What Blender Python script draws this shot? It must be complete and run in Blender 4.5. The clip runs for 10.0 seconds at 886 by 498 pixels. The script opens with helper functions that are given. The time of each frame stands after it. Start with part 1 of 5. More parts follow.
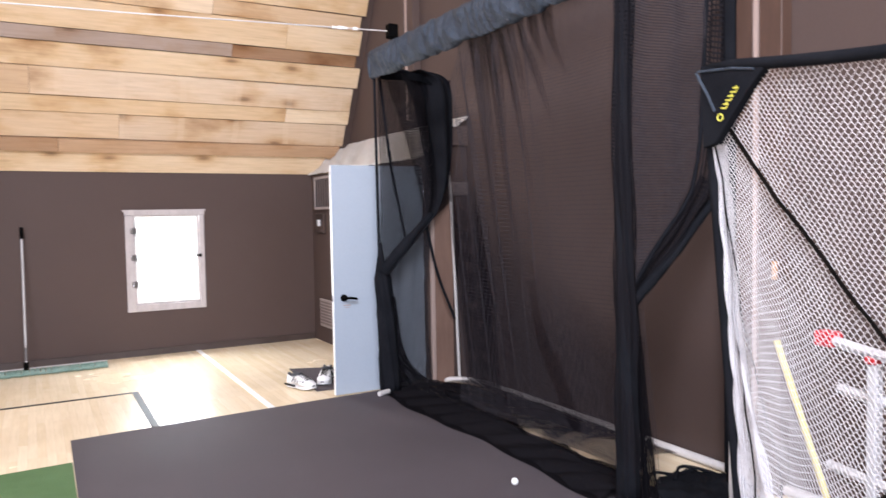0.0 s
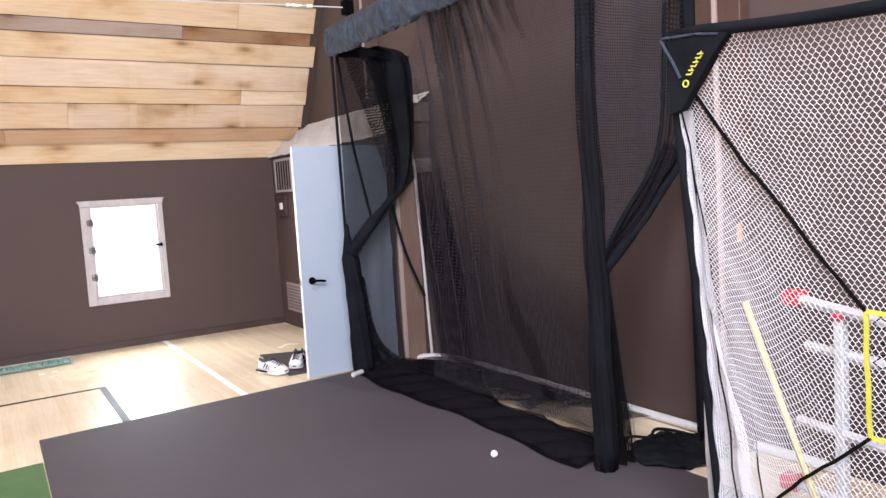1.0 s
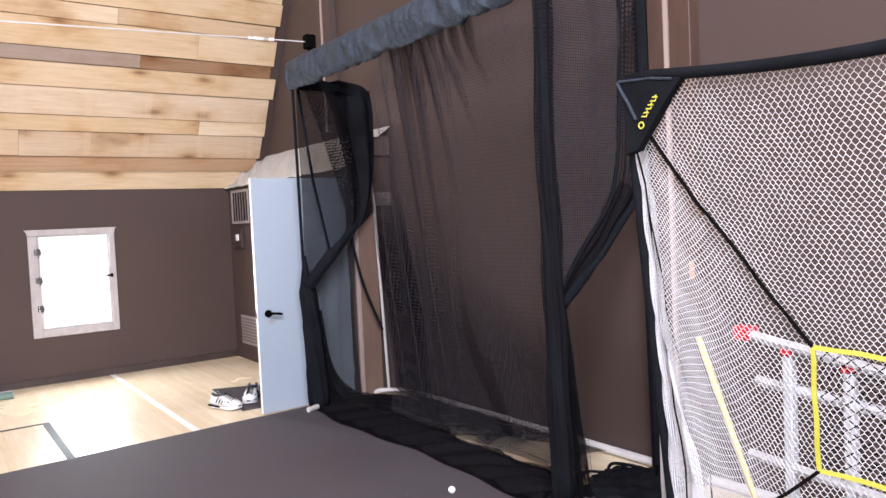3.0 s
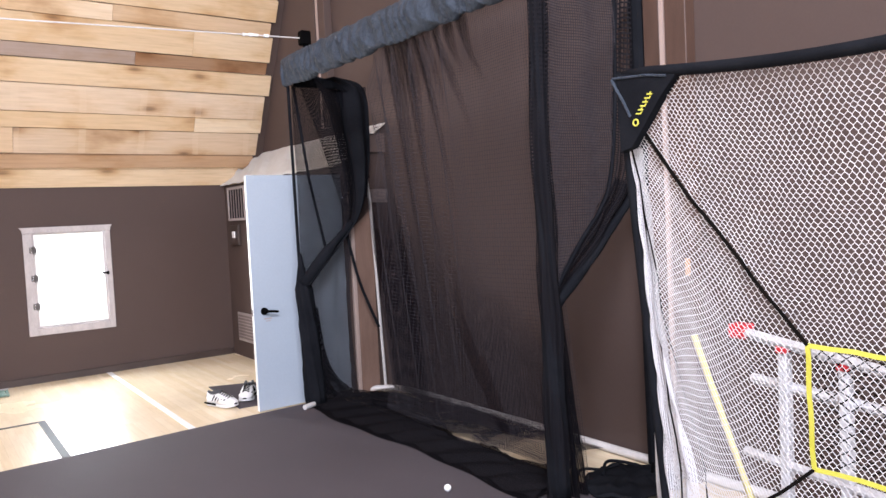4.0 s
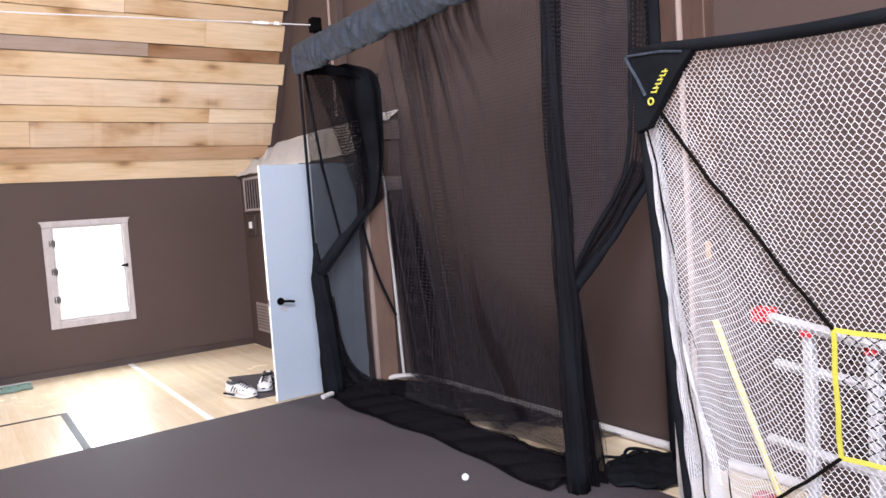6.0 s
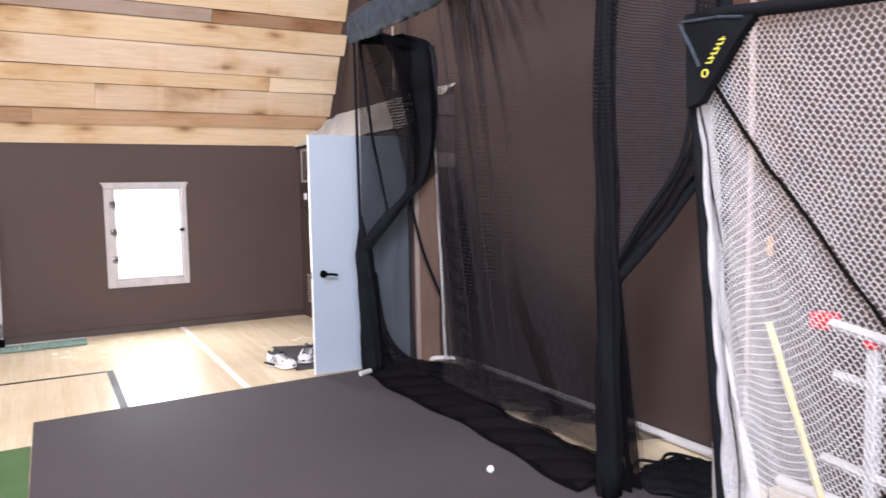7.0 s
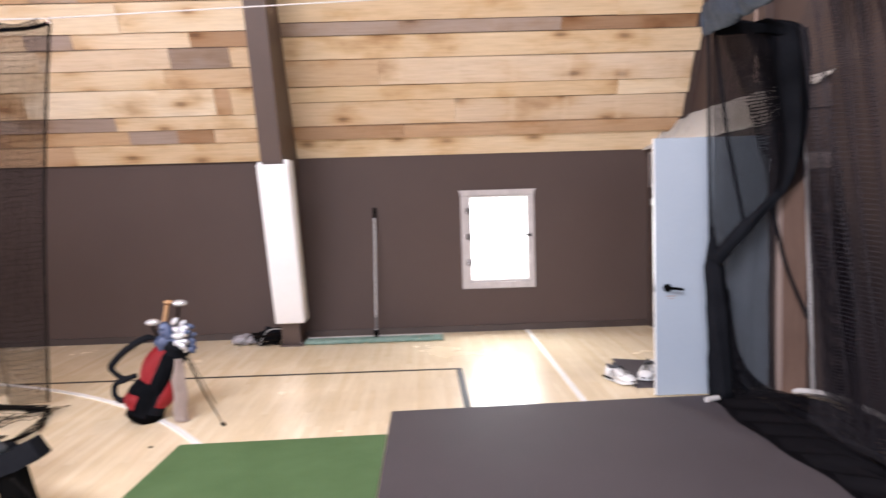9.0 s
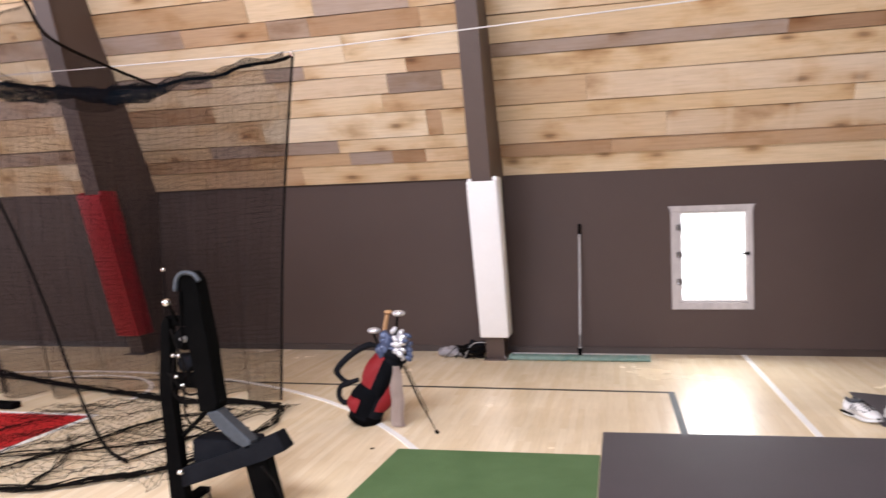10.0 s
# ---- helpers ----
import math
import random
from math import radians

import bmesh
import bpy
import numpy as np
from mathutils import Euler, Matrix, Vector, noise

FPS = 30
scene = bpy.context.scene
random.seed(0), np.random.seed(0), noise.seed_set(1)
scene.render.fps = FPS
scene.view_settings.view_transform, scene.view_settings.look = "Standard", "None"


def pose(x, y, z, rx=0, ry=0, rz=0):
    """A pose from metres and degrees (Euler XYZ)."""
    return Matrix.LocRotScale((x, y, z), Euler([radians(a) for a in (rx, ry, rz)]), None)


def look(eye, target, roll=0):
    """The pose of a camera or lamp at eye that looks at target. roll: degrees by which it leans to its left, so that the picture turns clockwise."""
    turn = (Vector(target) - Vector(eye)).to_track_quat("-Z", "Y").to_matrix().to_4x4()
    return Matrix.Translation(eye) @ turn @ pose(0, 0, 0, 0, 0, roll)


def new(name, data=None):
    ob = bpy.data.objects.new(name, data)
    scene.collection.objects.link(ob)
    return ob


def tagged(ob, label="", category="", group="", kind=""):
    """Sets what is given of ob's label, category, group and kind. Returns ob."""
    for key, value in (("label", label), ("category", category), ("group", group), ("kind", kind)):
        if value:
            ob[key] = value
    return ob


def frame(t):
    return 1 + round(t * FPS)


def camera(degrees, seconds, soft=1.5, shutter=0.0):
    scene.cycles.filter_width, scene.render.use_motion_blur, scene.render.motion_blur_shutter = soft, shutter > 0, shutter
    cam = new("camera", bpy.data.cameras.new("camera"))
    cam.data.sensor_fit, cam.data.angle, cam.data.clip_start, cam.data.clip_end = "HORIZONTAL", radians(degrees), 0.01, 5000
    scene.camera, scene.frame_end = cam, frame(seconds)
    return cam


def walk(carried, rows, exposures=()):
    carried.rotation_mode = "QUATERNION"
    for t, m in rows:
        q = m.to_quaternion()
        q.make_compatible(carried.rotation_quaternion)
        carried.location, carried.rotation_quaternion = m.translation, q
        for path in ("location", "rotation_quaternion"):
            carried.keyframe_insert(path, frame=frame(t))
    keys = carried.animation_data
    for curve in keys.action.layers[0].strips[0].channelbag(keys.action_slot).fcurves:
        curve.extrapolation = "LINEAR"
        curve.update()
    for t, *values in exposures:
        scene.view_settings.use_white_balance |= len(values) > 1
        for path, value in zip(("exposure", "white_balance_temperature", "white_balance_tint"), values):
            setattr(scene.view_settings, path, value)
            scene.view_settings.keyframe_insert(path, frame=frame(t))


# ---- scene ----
cam = camera(62.9, 10.0, soft=1.5, shutter=0.5)
PATH = [
    (0, (0.32, 0.138, 1.603), (1.304, 1.876, 1.505), -1.0),
    (0.5, (0.327, 0.149, 1.599), (1.397, 1.832, 1.451), -2.7),
    (1, (0.295, 0.177, 1.609), (1.363, 1.86, 1.442), -3.5),
    (1.5, (0.268, 0.187, 1.599), (1.425, 1.816, 1.51), -2.1),
    (2, (0.272, 0.19, 1.617), (1.413, 1.831, 1.541), -2.6),
    (2.5, (0.259, 0.175, 1.605), (1.416, 1.805, 1.537), -2.6),
    (2.7, (0.269, 0.174, 1.616), (1.435, 1.797, 1.542), -2.7),
    (3.8, (0.262, 0.165, 1.606), (1.445, 1.775, 1.518), -2.5),
    (4, (0.293, 0.174, 1.623), (1.47, 1.788, 1.53), -2.8),
    (4.5, (0.281, 0.181, 1.61), (1.479, 1.78, 1.515), -2.5),
    (5, (0.286, 0.19, 1.614), (1.492, 1.783, 1.517), -2.7),
    (5.2, (0.303, 0.189, 1.629), (1.502, 1.786, 1.524), -3.1),
    (6.3, (0.433, 0.223, 1.599), (1.532, 1.889, 1.472), -3.2),
    (6.5, (0.504, 0.235, 1.569), (1.606, 1.899, 1.438), -1.5),
    (7, (0.624, 0.289, 1.579), (1.59, 2.033, 1.412), -1.0),
    (7.5, (0.65, 0.407, 1.606), (1.497, 2.215, 1.491), -2.6),
    (8, (0.769, 0.432, 1.593), (1.365, 2.34, 1.511), -4.2),
    (8.5, (0.792, 0.535, 1.636), (1.174, 2.493, 1.503), -2.0),
    (9, (0.78, 0.508, 1.64), (0.835, 2.502, 1.496), -1.7),
    (9.5, (0.636, 0.489, 1.598), (0.413, 2.475, 1.531), -2.2),
    (10, (0.605, 0.499, 1.627), (0.146, 2.444, 1.547), -1.7),
]
walk(cam, [(t, look(eye, target, roll)) for t, eye, target, roll in PATH],
     [(0, 0.02, 6300, 10), (6.5, 0.02, 6300, 10), (8.5, -0.03, 6450, 11), (9.2, -0.25, 6550, 12), (10, -0.40, 6550, 12)])

# ---- light ----
world = bpy.data.worlds.new("daylight")
scene.world = world
world.use_nodes = True
_n = world.node_tree.nodes
_sky = _n.new("ShaderNodeTexSky")
_sky.sky_type = "NISHITA"
_sky.sun_disc = False
_sky.sun_elevation, _sky.sun_rotation = radians(40), radians(150)
_n["Background"].inputs["Strength"].default_value = 0.12
world.node_tree.links.new(_sky.outputs["Color"], _n["Background"].inputs["Color"])

YW, XG, XW, YS = 9.19, 3.95, -15.0, -6.0      # far wall, end wall, other end, wall behind
ZW = 2.15                                     # top of the low side walls
SL = 1.83                                     # rise of the lower roof slope
ZK = 5.2                                      # height of the roof's knee
UP = Vector((0, -1 / SL, 1)).normalized()     # up along the boarded slope
IN = Vector((0, -1, -1 / SL)).normalized()    # from the boards into the room
WIN = (1.33, 2.09, 0.59, 1.65)                # far window's opening: x0 x1 z0 z1
# spans of the openings added in the unseen rear wall
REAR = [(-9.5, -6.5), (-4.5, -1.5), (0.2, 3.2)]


def area_light(name, pose_m, sx, sy, watts, colour):
    d = bpy.data.lights.new(name, "AREA")
    d.shape, d.size, d.size_y, d.energy, d.color = "RECTANGLE", sx, sy, watts, colour
    ob = new(name, d)
    ob.matrix_world = pose_m
    return ob


area_light("window_daylight", look((1.71, YW + 0.24, 1.12), (1.71, 0, 1.12)), 1.2, 1.4, 170, (0.93, 0.96, 1.0))
# fill lamps in added openings, unseen behind and at the far end
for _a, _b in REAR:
    area_light("rear_fill_light", look(((_a + _b) / 2, YS - 0.3, 3.0), ((_a + _b) / 2, 9, 3.8)), _b - _a, 2.4, 400, (0.86, 0.875, 1.0))
area_light("end_fill_light", look((XW - 0.3, 1.5, 3.2), (3, 1.5, 4.8)), 5.0, 2.6, 1150, (0.86, 0.875, 1.0))
# fill lamp in an added roof opening, out of view, brightening the floor
area_light("roof_fill_light", look((-1.5, -1.45, 6.9), (-0.3, 4.5, 0)), 4.6, 2.4, 1280, (0.86, 0.875, 1.0))

# ---- materials ----


def nodes_of(name):
    m = bpy.data.materials.new(name)
    m.use_nodes = True
    t = m.node_tree
    return m, t.nodes, t.links, t.nodes["Principled BSDF"]


def ramp(nodes, stops):
    r = nodes.new("ShaderNodeValToRGB")
    while len(r.color_ramp.elements) < len(stops):
        r.color_ramp.elements.new(0.5)
    for e, (p, c) in zip(r.color_ramp.elements, stops):
        e.position, e.color = p, (*c, 1)
    return r


def coords(nodes, links, scale=(1, 1, 1), kind="Object"):
    tc, mp = nodes.new("ShaderNodeTexCoord"), nodes.new("ShaderNodeMapping")
    mp.inputs["Scale"].default_value = scale
    links.new(tc.outputs[kind], mp.inputs["Vector"])
    return mp.outputs["Vector"]


def noise_tex(nodes, links, vec, scale, detail=4.0, rough=0.6):
    n = nodes.new("ShaderNodeTexNoise")
    n.inputs["Scale"].default_value, n.inputs["Detail"].default_value, n.inputs["Roughness"].default_value = scale, detail, rough
    links.new(vec, n.inputs["Vector"])
    return n.outputs["Fac"]


def math_node(nodes, links, op, a, b=None):
    n = nodes.new("ShaderNodeMath")
    n.operation = op
    for i, v in enumerate((a, b)):
        if v is None:
            continue
        if isinstance(v, (int, float)):
            n.inputs[i].default_value = v
        else:
            links.new(v, n.inputs[i])
    return n.outputs[0]


def mix_colour(nodes, links, fac, a, b, mode="MIX"):
    n = nodes.new("ShaderNodeMix")
    n.data_type, n.blend_type = "RGBA", mode
    if isinstance(fac, (int, float)):
        n.inputs[0].default_value = fac
    else:
        links.new(fac, n.inputs[0])
    for sock, v in ((n.inputs[6], a), (n.inputs[7], b)):
        if isinstance(v, tuple):
            sock.default_value = (*v, 1)
        else:
            links.new(v, sock)
    return n.outputs[2]


def bump(nodes, links, b, height, strength=0.2, dist=0.01):
    n = nodes.new("ShaderNodeBump")
    n.inputs["Strength"].default_value, n.inputs["Distance"].default_value = strength, dist
    links.new(height, n.inputs["Height"])
    links.new(n.outputs["Normal"], b.inputs["Normal"])


def surface(name, dark, light, rough=0.6, metal=0.0, large=1.2, fine=40.0, relief=0.15, dist=0.004, spec=0.5, stretch=(1, 1, 1)):
    """A plain material with broad unevenness, fine grain, relief and uneven gloss."""
    m, n, l, b = nodes_of(name)
    v = coords(n, l, stretch)
    broad, grain = noise_tex(n, l, v, large, 5), noise_tex(n, l, v, fine, 3)
    f = math_node(n, l, "ADD", math_node(n, l, "MULTIPLY", broad, 0.65), math_node(n, l, "MULTIPLY", grain, 0.35))
    r = ramp(n, [(0.3, dark), (0.7, light)])
    l.new(f, r.inputs["Fac"])
    l.new(r.outputs["Color"], b.inputs["Base Color"])
    l.new(math_node(n, l, "ADD", math_node(n, l, "MULTIPLY", broad, 0.2), rough - 0.1), b.inputs["Roughness"])
    b.inputs["Metallic"].default_value = metal
    b.inputs["Specular IOR Level"].default_value = spec
    bump(n, l, b, grain, relief, dist)
    return m


def board_wood(name, tones, marks=False):
    """Sawn boards: a tone of its own for each board, long grain, knots and stains."""
    m, n, l, b = nodes_of(name)
    geo = n.new("ShaderNodeNewGeometry")
    rnd = geo.outputs["Random Per Island"]
    tone = ramp(n, tones)
    l.new(rnd, tone.inputs["Fac"])
    shift = n.new("ShaderNodeCombineXYZ")
    l.new(math_node(n, l, "MULTIPLY", rnd, 37.0), shift.inputs[0])
    l.new(math_node(n, l, "MULTIPLY", rnd, 11.0), shift.inputs[1])
    v0 = coords(n, l)
    add = n.new("ShaderNodeVectorMath")
    l.new(v0, add.inputs[0])
    l.new(shift.outputs[0], add.inputs[1])
    mp = n.new("ShaderNodeMapping")
    mp.inputs["Scale"].default_value = (1.2, 18, 18)
    l.new(add.outputs[0], mp.inputs["Vector"])
    grain = noise_tex(n, l, mp.outputs["Vector"], 2.2, 6, 0.65)
    mp2 = n.new("ShaderNodeMapping")
    mp2.inputs["Scale"].default_value = (0.8, 1.5, 1.5)
    l.new(add.outputs[0], mp2.inputs["Vector"])
    stain = noise_tex(n, l, mp2.outputs["Vector"], 1.6, 4, 0.55)
    knot = n.new("ShaderNodeTexVoronoi")
    knot.voronoi_dimensions = "2D"
    knot.inputs["Scale"].default_value = 1.0
    mp3 = n.new("ShaderNodeMapping")
    mp3.inputs["Scale"].default_value = (1.15, 5.2, 1.0)
    l.new(add.outputs[0], mp3.inputs["Vector"])
    l.new(mp3.outputs["Vector"], knot.inputs["Vector"])
    kr = ramp(n, [(0.0, (0.26, 0.18, 0.12)), (0.045, (0.40, 0.29, 0.20)), (0.09, (0.70, 0.57, 0.44)), (0.17, (0.90, 0.84, 0.76)), (0.36, (1, 1, 1))])
    pick = n.new("ShaderNodeSeparateXYZ")
    l.new(knot.outputs["Color"], pick.inputs[0])
    far = math_node(n, l, "ADD", knot.outputs["Distance"], math_node(n, l, "MULTIPLY", math_node(n, l, "SUBTRACT", grain, 0.5), 0.12))
    l.new(math_node(n, l, "ADD", far, math_node(n, l, "MULTIPLY", math_node(n, l, "GREATER_THAN", pick.outputs[0], 0.45), 0.5)), kr.inputs["Fac"])
    gr = ramp(n, [(0.26, (0.82, 0.77, 0.72)), (0.40, (0.94, 0.92, 0.90)), (0.62, (1.05, 1.04, 1.03))])
    l.new(grain, gr.inputs["Fac"])
    sr = ramp(n, [(0.30, (0.66, 0.56, 0.46)), (0.41, (0.90, 0.84, 0.76)), (0.5, (1, 1, 1)), (0.70, (1.03, 1.06, 1.12))])
    l.new(stain, sr.inputs["Fac"])
    c = mix_colour(n, l, 1.0, tone.outputs["Color"], gr.outputs["Color"], "MULTIPLY")
    c = mix_colour(n, l, 1.0, c, sr.outputs["Color"], "MULTIPLY")
    c = mix_colour(n, l, 0.85, c, kr.outputs["Color"], "MULTIPLY")
    if marks:       # paler strips where cross battens once lay
        sep = n.new("ShaderNodeSeparateXYZ")
        l.new(v0, sep.inputs[0])
        wob = math_node(n, l, "MULTIPLY", stain, 0.16)
        fr = math_node(n, l, "FRACT", math_node(n, l, "ADD", math_node(n, l, "DIVIDE", sep.outputs[0], 0.62), wob))
        band = math_node(n, l, "LESS_THAN", fr, 0.11)
        c = mix_colour(n, l, math_node(n, l, "MULTIPLY", band, 0.22), c, (0.70, 0.56, 0.40))
    l.new(c, b.inputs["Base Color"])
    b.inputs["Roughness"].default_value = 0.72
    b.inputs["Specular IOR Level"].default_value = 0.3
    bump(n, l, b, grain, 0.25, 0.004)
    return m


def strip_floor(name):
    """Lacquered maple strip floor."""
    m, n, l, b = nodes_of(name)
    v = coords(n, l)
    rot = n.new("ShaderNodeMapping")
    rot.inputs["Rotation"].default_value = (0, 0, radians(90))
    l.new(v, rot.inputs["Vector"])
    br = n.new("ShaderNodeTexBrick")
    br.offset, br.offset_frequency, br.squash = 0.37, 3, 1.0
    for k, val in (("Scale", 1.0), ("Mortar Size", 0.0006), ("Mortar Smooth", 0.3), ("Bias", 0.0), ("Brick Width", 0.95), ("Row Height", 0.058)):
        br.inputs[k].default_value = val
    br.inputs["Color1"].default_value = (0.84, 0.69, 0.47, 1)
    br.inputs["Color2"].default_value = (0.92, 0.79, 0.585, 1)
    br.inputs["Mortar"].default_value = (0.68, 0.55, 0.39, 1)
    l.new(rot.outputs["Vector"], br.inputs["Vector"])
    g = noise_tex(n, l, coords(n, l, (26, 1.3, 1)), 2.0, 6, 0.65)
    gr = ramp(n, [(0.3, (0.92, 0.905, 0.88)), (0.65, (1.03, 1.03, 1.03))])
    l.new(g, gr.inputs["Fac"])
    broad = noise_tex(n, l, v, 0.7, 4)
    wr = ramp(n, [(0.35, (0.9, 0.89, 0.87)), (0.65, (1.04, 1.04, 1.04))])
    l.new(broad, wr.inputs["Fac"])
    c = mix_colour(n, l, 1.0, br.outputs["Color"], gr.outputs["Color"], "MULTIPLY")
    c = mix_colour(n, l, 1.0, c, wr.outputs["Color"], "MULTIPLY")
    l.new(c, b.inputs["Base Color"])
    l.new(math_node(n, l, "ADD", math_node(n, l, "MULTIPLY", broad, 0.12), 0.2), b.inputs["Roughness"])
    b.inputs["Specular IOR Level"].default_value = 0.5
    bump(n, l, b, g, 0.06, 0.002)
    return m


def netting(name, colour, cell, cover, rough=0.8, fade=None, rise=0.0, hem=None):
    """Fine knotless netting: threads with open holes between, laid out in the cloth's own metres."""
    m, n, l, b = nodes_of(name)
    uv = n.new("ShaderNodeTexCoord").outputs["UV"]
    wob = n.new("ShaderNodeTexNoise")
    wob.inputs["Scale"].default_value = 9.0
    l.new(uv, wob.inputs["Vector"])
    sep = n.new("ShaderNodeSeparateXYZ")
    l.new(uv, sep.inputs[0])
    off = math_node(n, l, "MULTIPLY", wob.outputs["Fac"], 0.5)
    hit = []
    cells = (cell, cell)
    if fade:        # a crease: thickest along its middle and its head
        cells = (cell / fade[0], cell / fade[1])
        across = math_node(n, l, "MULTIPLY", sep.outputs[0], math_node(n, l, "SUBTRACT", 1.0, sep.outputs[0]))
        along = math_node(n, l, "POWER", math_node(n, l, "SUBTRACT", 1.0, sep.outputs[1]), 0.8)
        cover = math_node(n, l, "MULTIPLY", math_node(n, l, "MULTIPLY", across, along), 4 * cover)
    if hem:         # thinning out towards its free side edge
        cover = math_node(n, l, "MULTIPLY", math_node(n, l, "MINIMUM", math_node(n, l, "DIVIDE", math_node(n, l, "SUBTRACT", hem[0], sep.outputs[0]), hem[1]), 1.0), cover)
    if rise:        # thin at its upper hem, full further down
        cover = math_node(n, l, "MULTIPLY", math_node(n, l, "MINIMUM", math_node(n, l, "DIVIDE", sep.outputs[1], rise), 1.0), cover)
    for i in (0, 1):
        f = math_node(n, l, "FRACT", math_node(n, l, "ADD", math_node(n, l, "DIVIDE", sep.outputs[i], cells[i]), off))
        hit.append(math_node(n, l, "LESS_THAN", f, cover))
    solid = math_node(n, l, "MAXIMUM", hit[0], hit[1])
    b.inputs["Base Color"].default_value = (*colour, 1)
    b.inputs["Roughness"].default_value = rough
    b.inputs["Specular IOR Level"].default_value = 0.0
    l.new(solid, b.inputs["Alpha"])
    return m


def clear_glass(name):
    m, n, l, b = nodes_of(name)
    b.inputs["Base Color"].default_value = (1, 1, 1, 1)
    b.inputs["Roughness"].default_value = 0.02
    b.inputs["Transmission Weight"].default_value = 1.0
    b.inputs["IOR"].default_value = 1.45
    return m


M_WALL = surface("brown_wall_paint", (0.069, 0.0465, 0.040), (0.083, 0.0575, 0.0495), 0.65, large=0.8, fine=90, relief=0.08, dist=0.002, spec=0.2)
M_STEEL = surface("brown_column_paint", (0.074, 0.050, 0.043), (0.100, 0.069, 0.059), 0.5, large=1.6, fine=60, relief=0.06)
M_BASE = surface("dark_baseboard", (0.035, 0.022, 0.018), (0.06, 0.04, 0.033), 0.5, large=3)
M_PALE = board_wood("pale_pine", [(0.0, (0.60, 0.435, 0.26)), (0.5, (0.69, 0.54, 0.36)), (1.0, (0.75, 0.625, 0.455))])
M_TAN = board_wood("tan_pine", [(0.0, (0.49, 0.33, 0.19)), (0.5, (0.60, 0.44, 0.28)), (1.0, (0.69, 0.54, 0.37))])
M_MARK = board_wood("batten_marked_pine", [(0.0, (0.58, 0.44, 0.30)), (1.0, (0.66, 0.52, 0.37))], True)
M_GREY = board_wood("grey_weathered_pine", [(0.0, (0.29, 0.22, 0.175)), (0.5, (0.37, 0.285, 0.23)), (1.0, (0.45, 0.345, 0.265))])
M_BROWN = board_wood("brown_pine", [(0.0, (0.31, 0.185, 0.105)), (0.6, (0.41, 0.26, 0.15)), (1.0, (0.50, 0.335, 0.20))])
M_ROOF = surface("upper_roof_boards", (0.38, 0.27, 0.17), (0.55, 0.41, 0.27), 0.7, large=0.8, fine=20, stretch=(1, 8, 8))
M_FLOOR = strip_floor("maple_strip_floor")
M_LINE = surface("white_line_paint", (0.88, 0.86, 0.82), (0.94, 0.93, 0.90), 0.35, large=5)
M_TAPE = surface("black_line_paint", (0.012, 0.011, 0.011), (0.03, 0.027, 0.025), 0.6, large=5, spec=0.15)
M_RED = surface("red_floor_paint", (0.50, 0.012, 0.015), (0.60, 0.02, 0.025), 0.35, large=2)
M_RUBBER = surface("dark_rubber_mat", (0.054, 0.045, 0.050), (0.076, 0.064, 0.070), 0.8, large=1.2, fine=240, relief=0.3, dist=0.002, spec=0.25)
M_TURF = surface("green_turf", (0.085, 0.155, 0.062), (0.135, 0.225, 0.100), 0.95, large=2.2, fine=420, relief=0.9, dist=0.006, spec=0.1)
# bluish shade of the white door's face is put into this blue-grey
M_DOOR = surface("shaded_white_door_paint", (0.325, 0.37, 0.425), (0.37, 0.415, 0.47), 0.45, large=1.0, fine=60, relief=0.03)
M_TRIM = surface("whitewashed_trim", (0.36, 0.32, 0.31), (0.52, 0.475, 0.46), 0.6, large=5, fine=40, relief=0.3, stretch=(3, 3, 1))
M_IRON = surface("black_iron", (0.001, 0.001, 0.001), (0.0035, 0.0033, 0.0033), 0.7, large=8, spec=0.022)
M_NETH = netting("square_mesh_netting", (0.011, 0.009, 0.010), 0.0075, 0.24)
M_NETG = netting("side_grey_netting", (0.020, 0.020, 0.024), 0.012, 0.32)
M_NETW = netting("creased_black_netting", (0.010, 0.008, 0.009), 0.010, 0.42, fade=(0.1, 1.2))
M_NETN = netting("navy_gathered_netting", (0.005, 0.007, 0.010), 0.012, 0.45)
M_HANDLE = surface("dull_aluminium", (0.34, 0.32, 0.31), (0.46, 0.44, 0.43), 0.45, metal=0.3, large=8)
M_CREAM = surface("cream_sheet", (0.86, 0.82, 0.77), (0.94, 0.91, 0.87), 0.7, large=2.5, fine=30, relief=0.2, stretch=(1, 3, 1))
M_JAMB = surface("stained_jamb_wood", (0.14, 0.082, 0.060), (0.225, 0.140, 0.105), 0.55, large=3, fine=30, stretch=(8, 8, 1))
M_PINK = surface("bare_edge_wood", (0.30, 0.22, 0.19), (0.40, 0.30, 0.255), 0.6, large=4, stretch=(6, 6, 1))
M_POST = surface("brown_post_wood", (0.052, 0.027, 0.018), (0.090, 0.048, 0.033), 0.55, large=3, fine=30, stretch=(8, 8, 1))
M_BLACK = surface("black_fabric", (0.0055, 0.006, 0.0078), (0.0135, 0.0142, 0.0172), 0.9, large=6, fine=120, relief=0.4, spec=0.04)
M_NAVY = surface("dark_blue_cover_fabric", (0.008, 0.014, 0.024), (0.040, 0.054, 0.076), 0.75, large=9, fine=26, relief=0.9, dist=0.02)
M_TUBE = surface("pale_grey_tube", (0.48, 0.45, 0.43), (0.62, 0.59, 0.57), 0.4, large=6)
# for the added layers that darken the wall low behind the cage net
M_NETL = netting("added_darkening_netting", (0.009, 0.007, 0.009), 0.012, 0.37, rise=0.75)
M_NETF = netting("far_black_netting", (0.006, 0.006, 0.008), 0.010, 0.42)
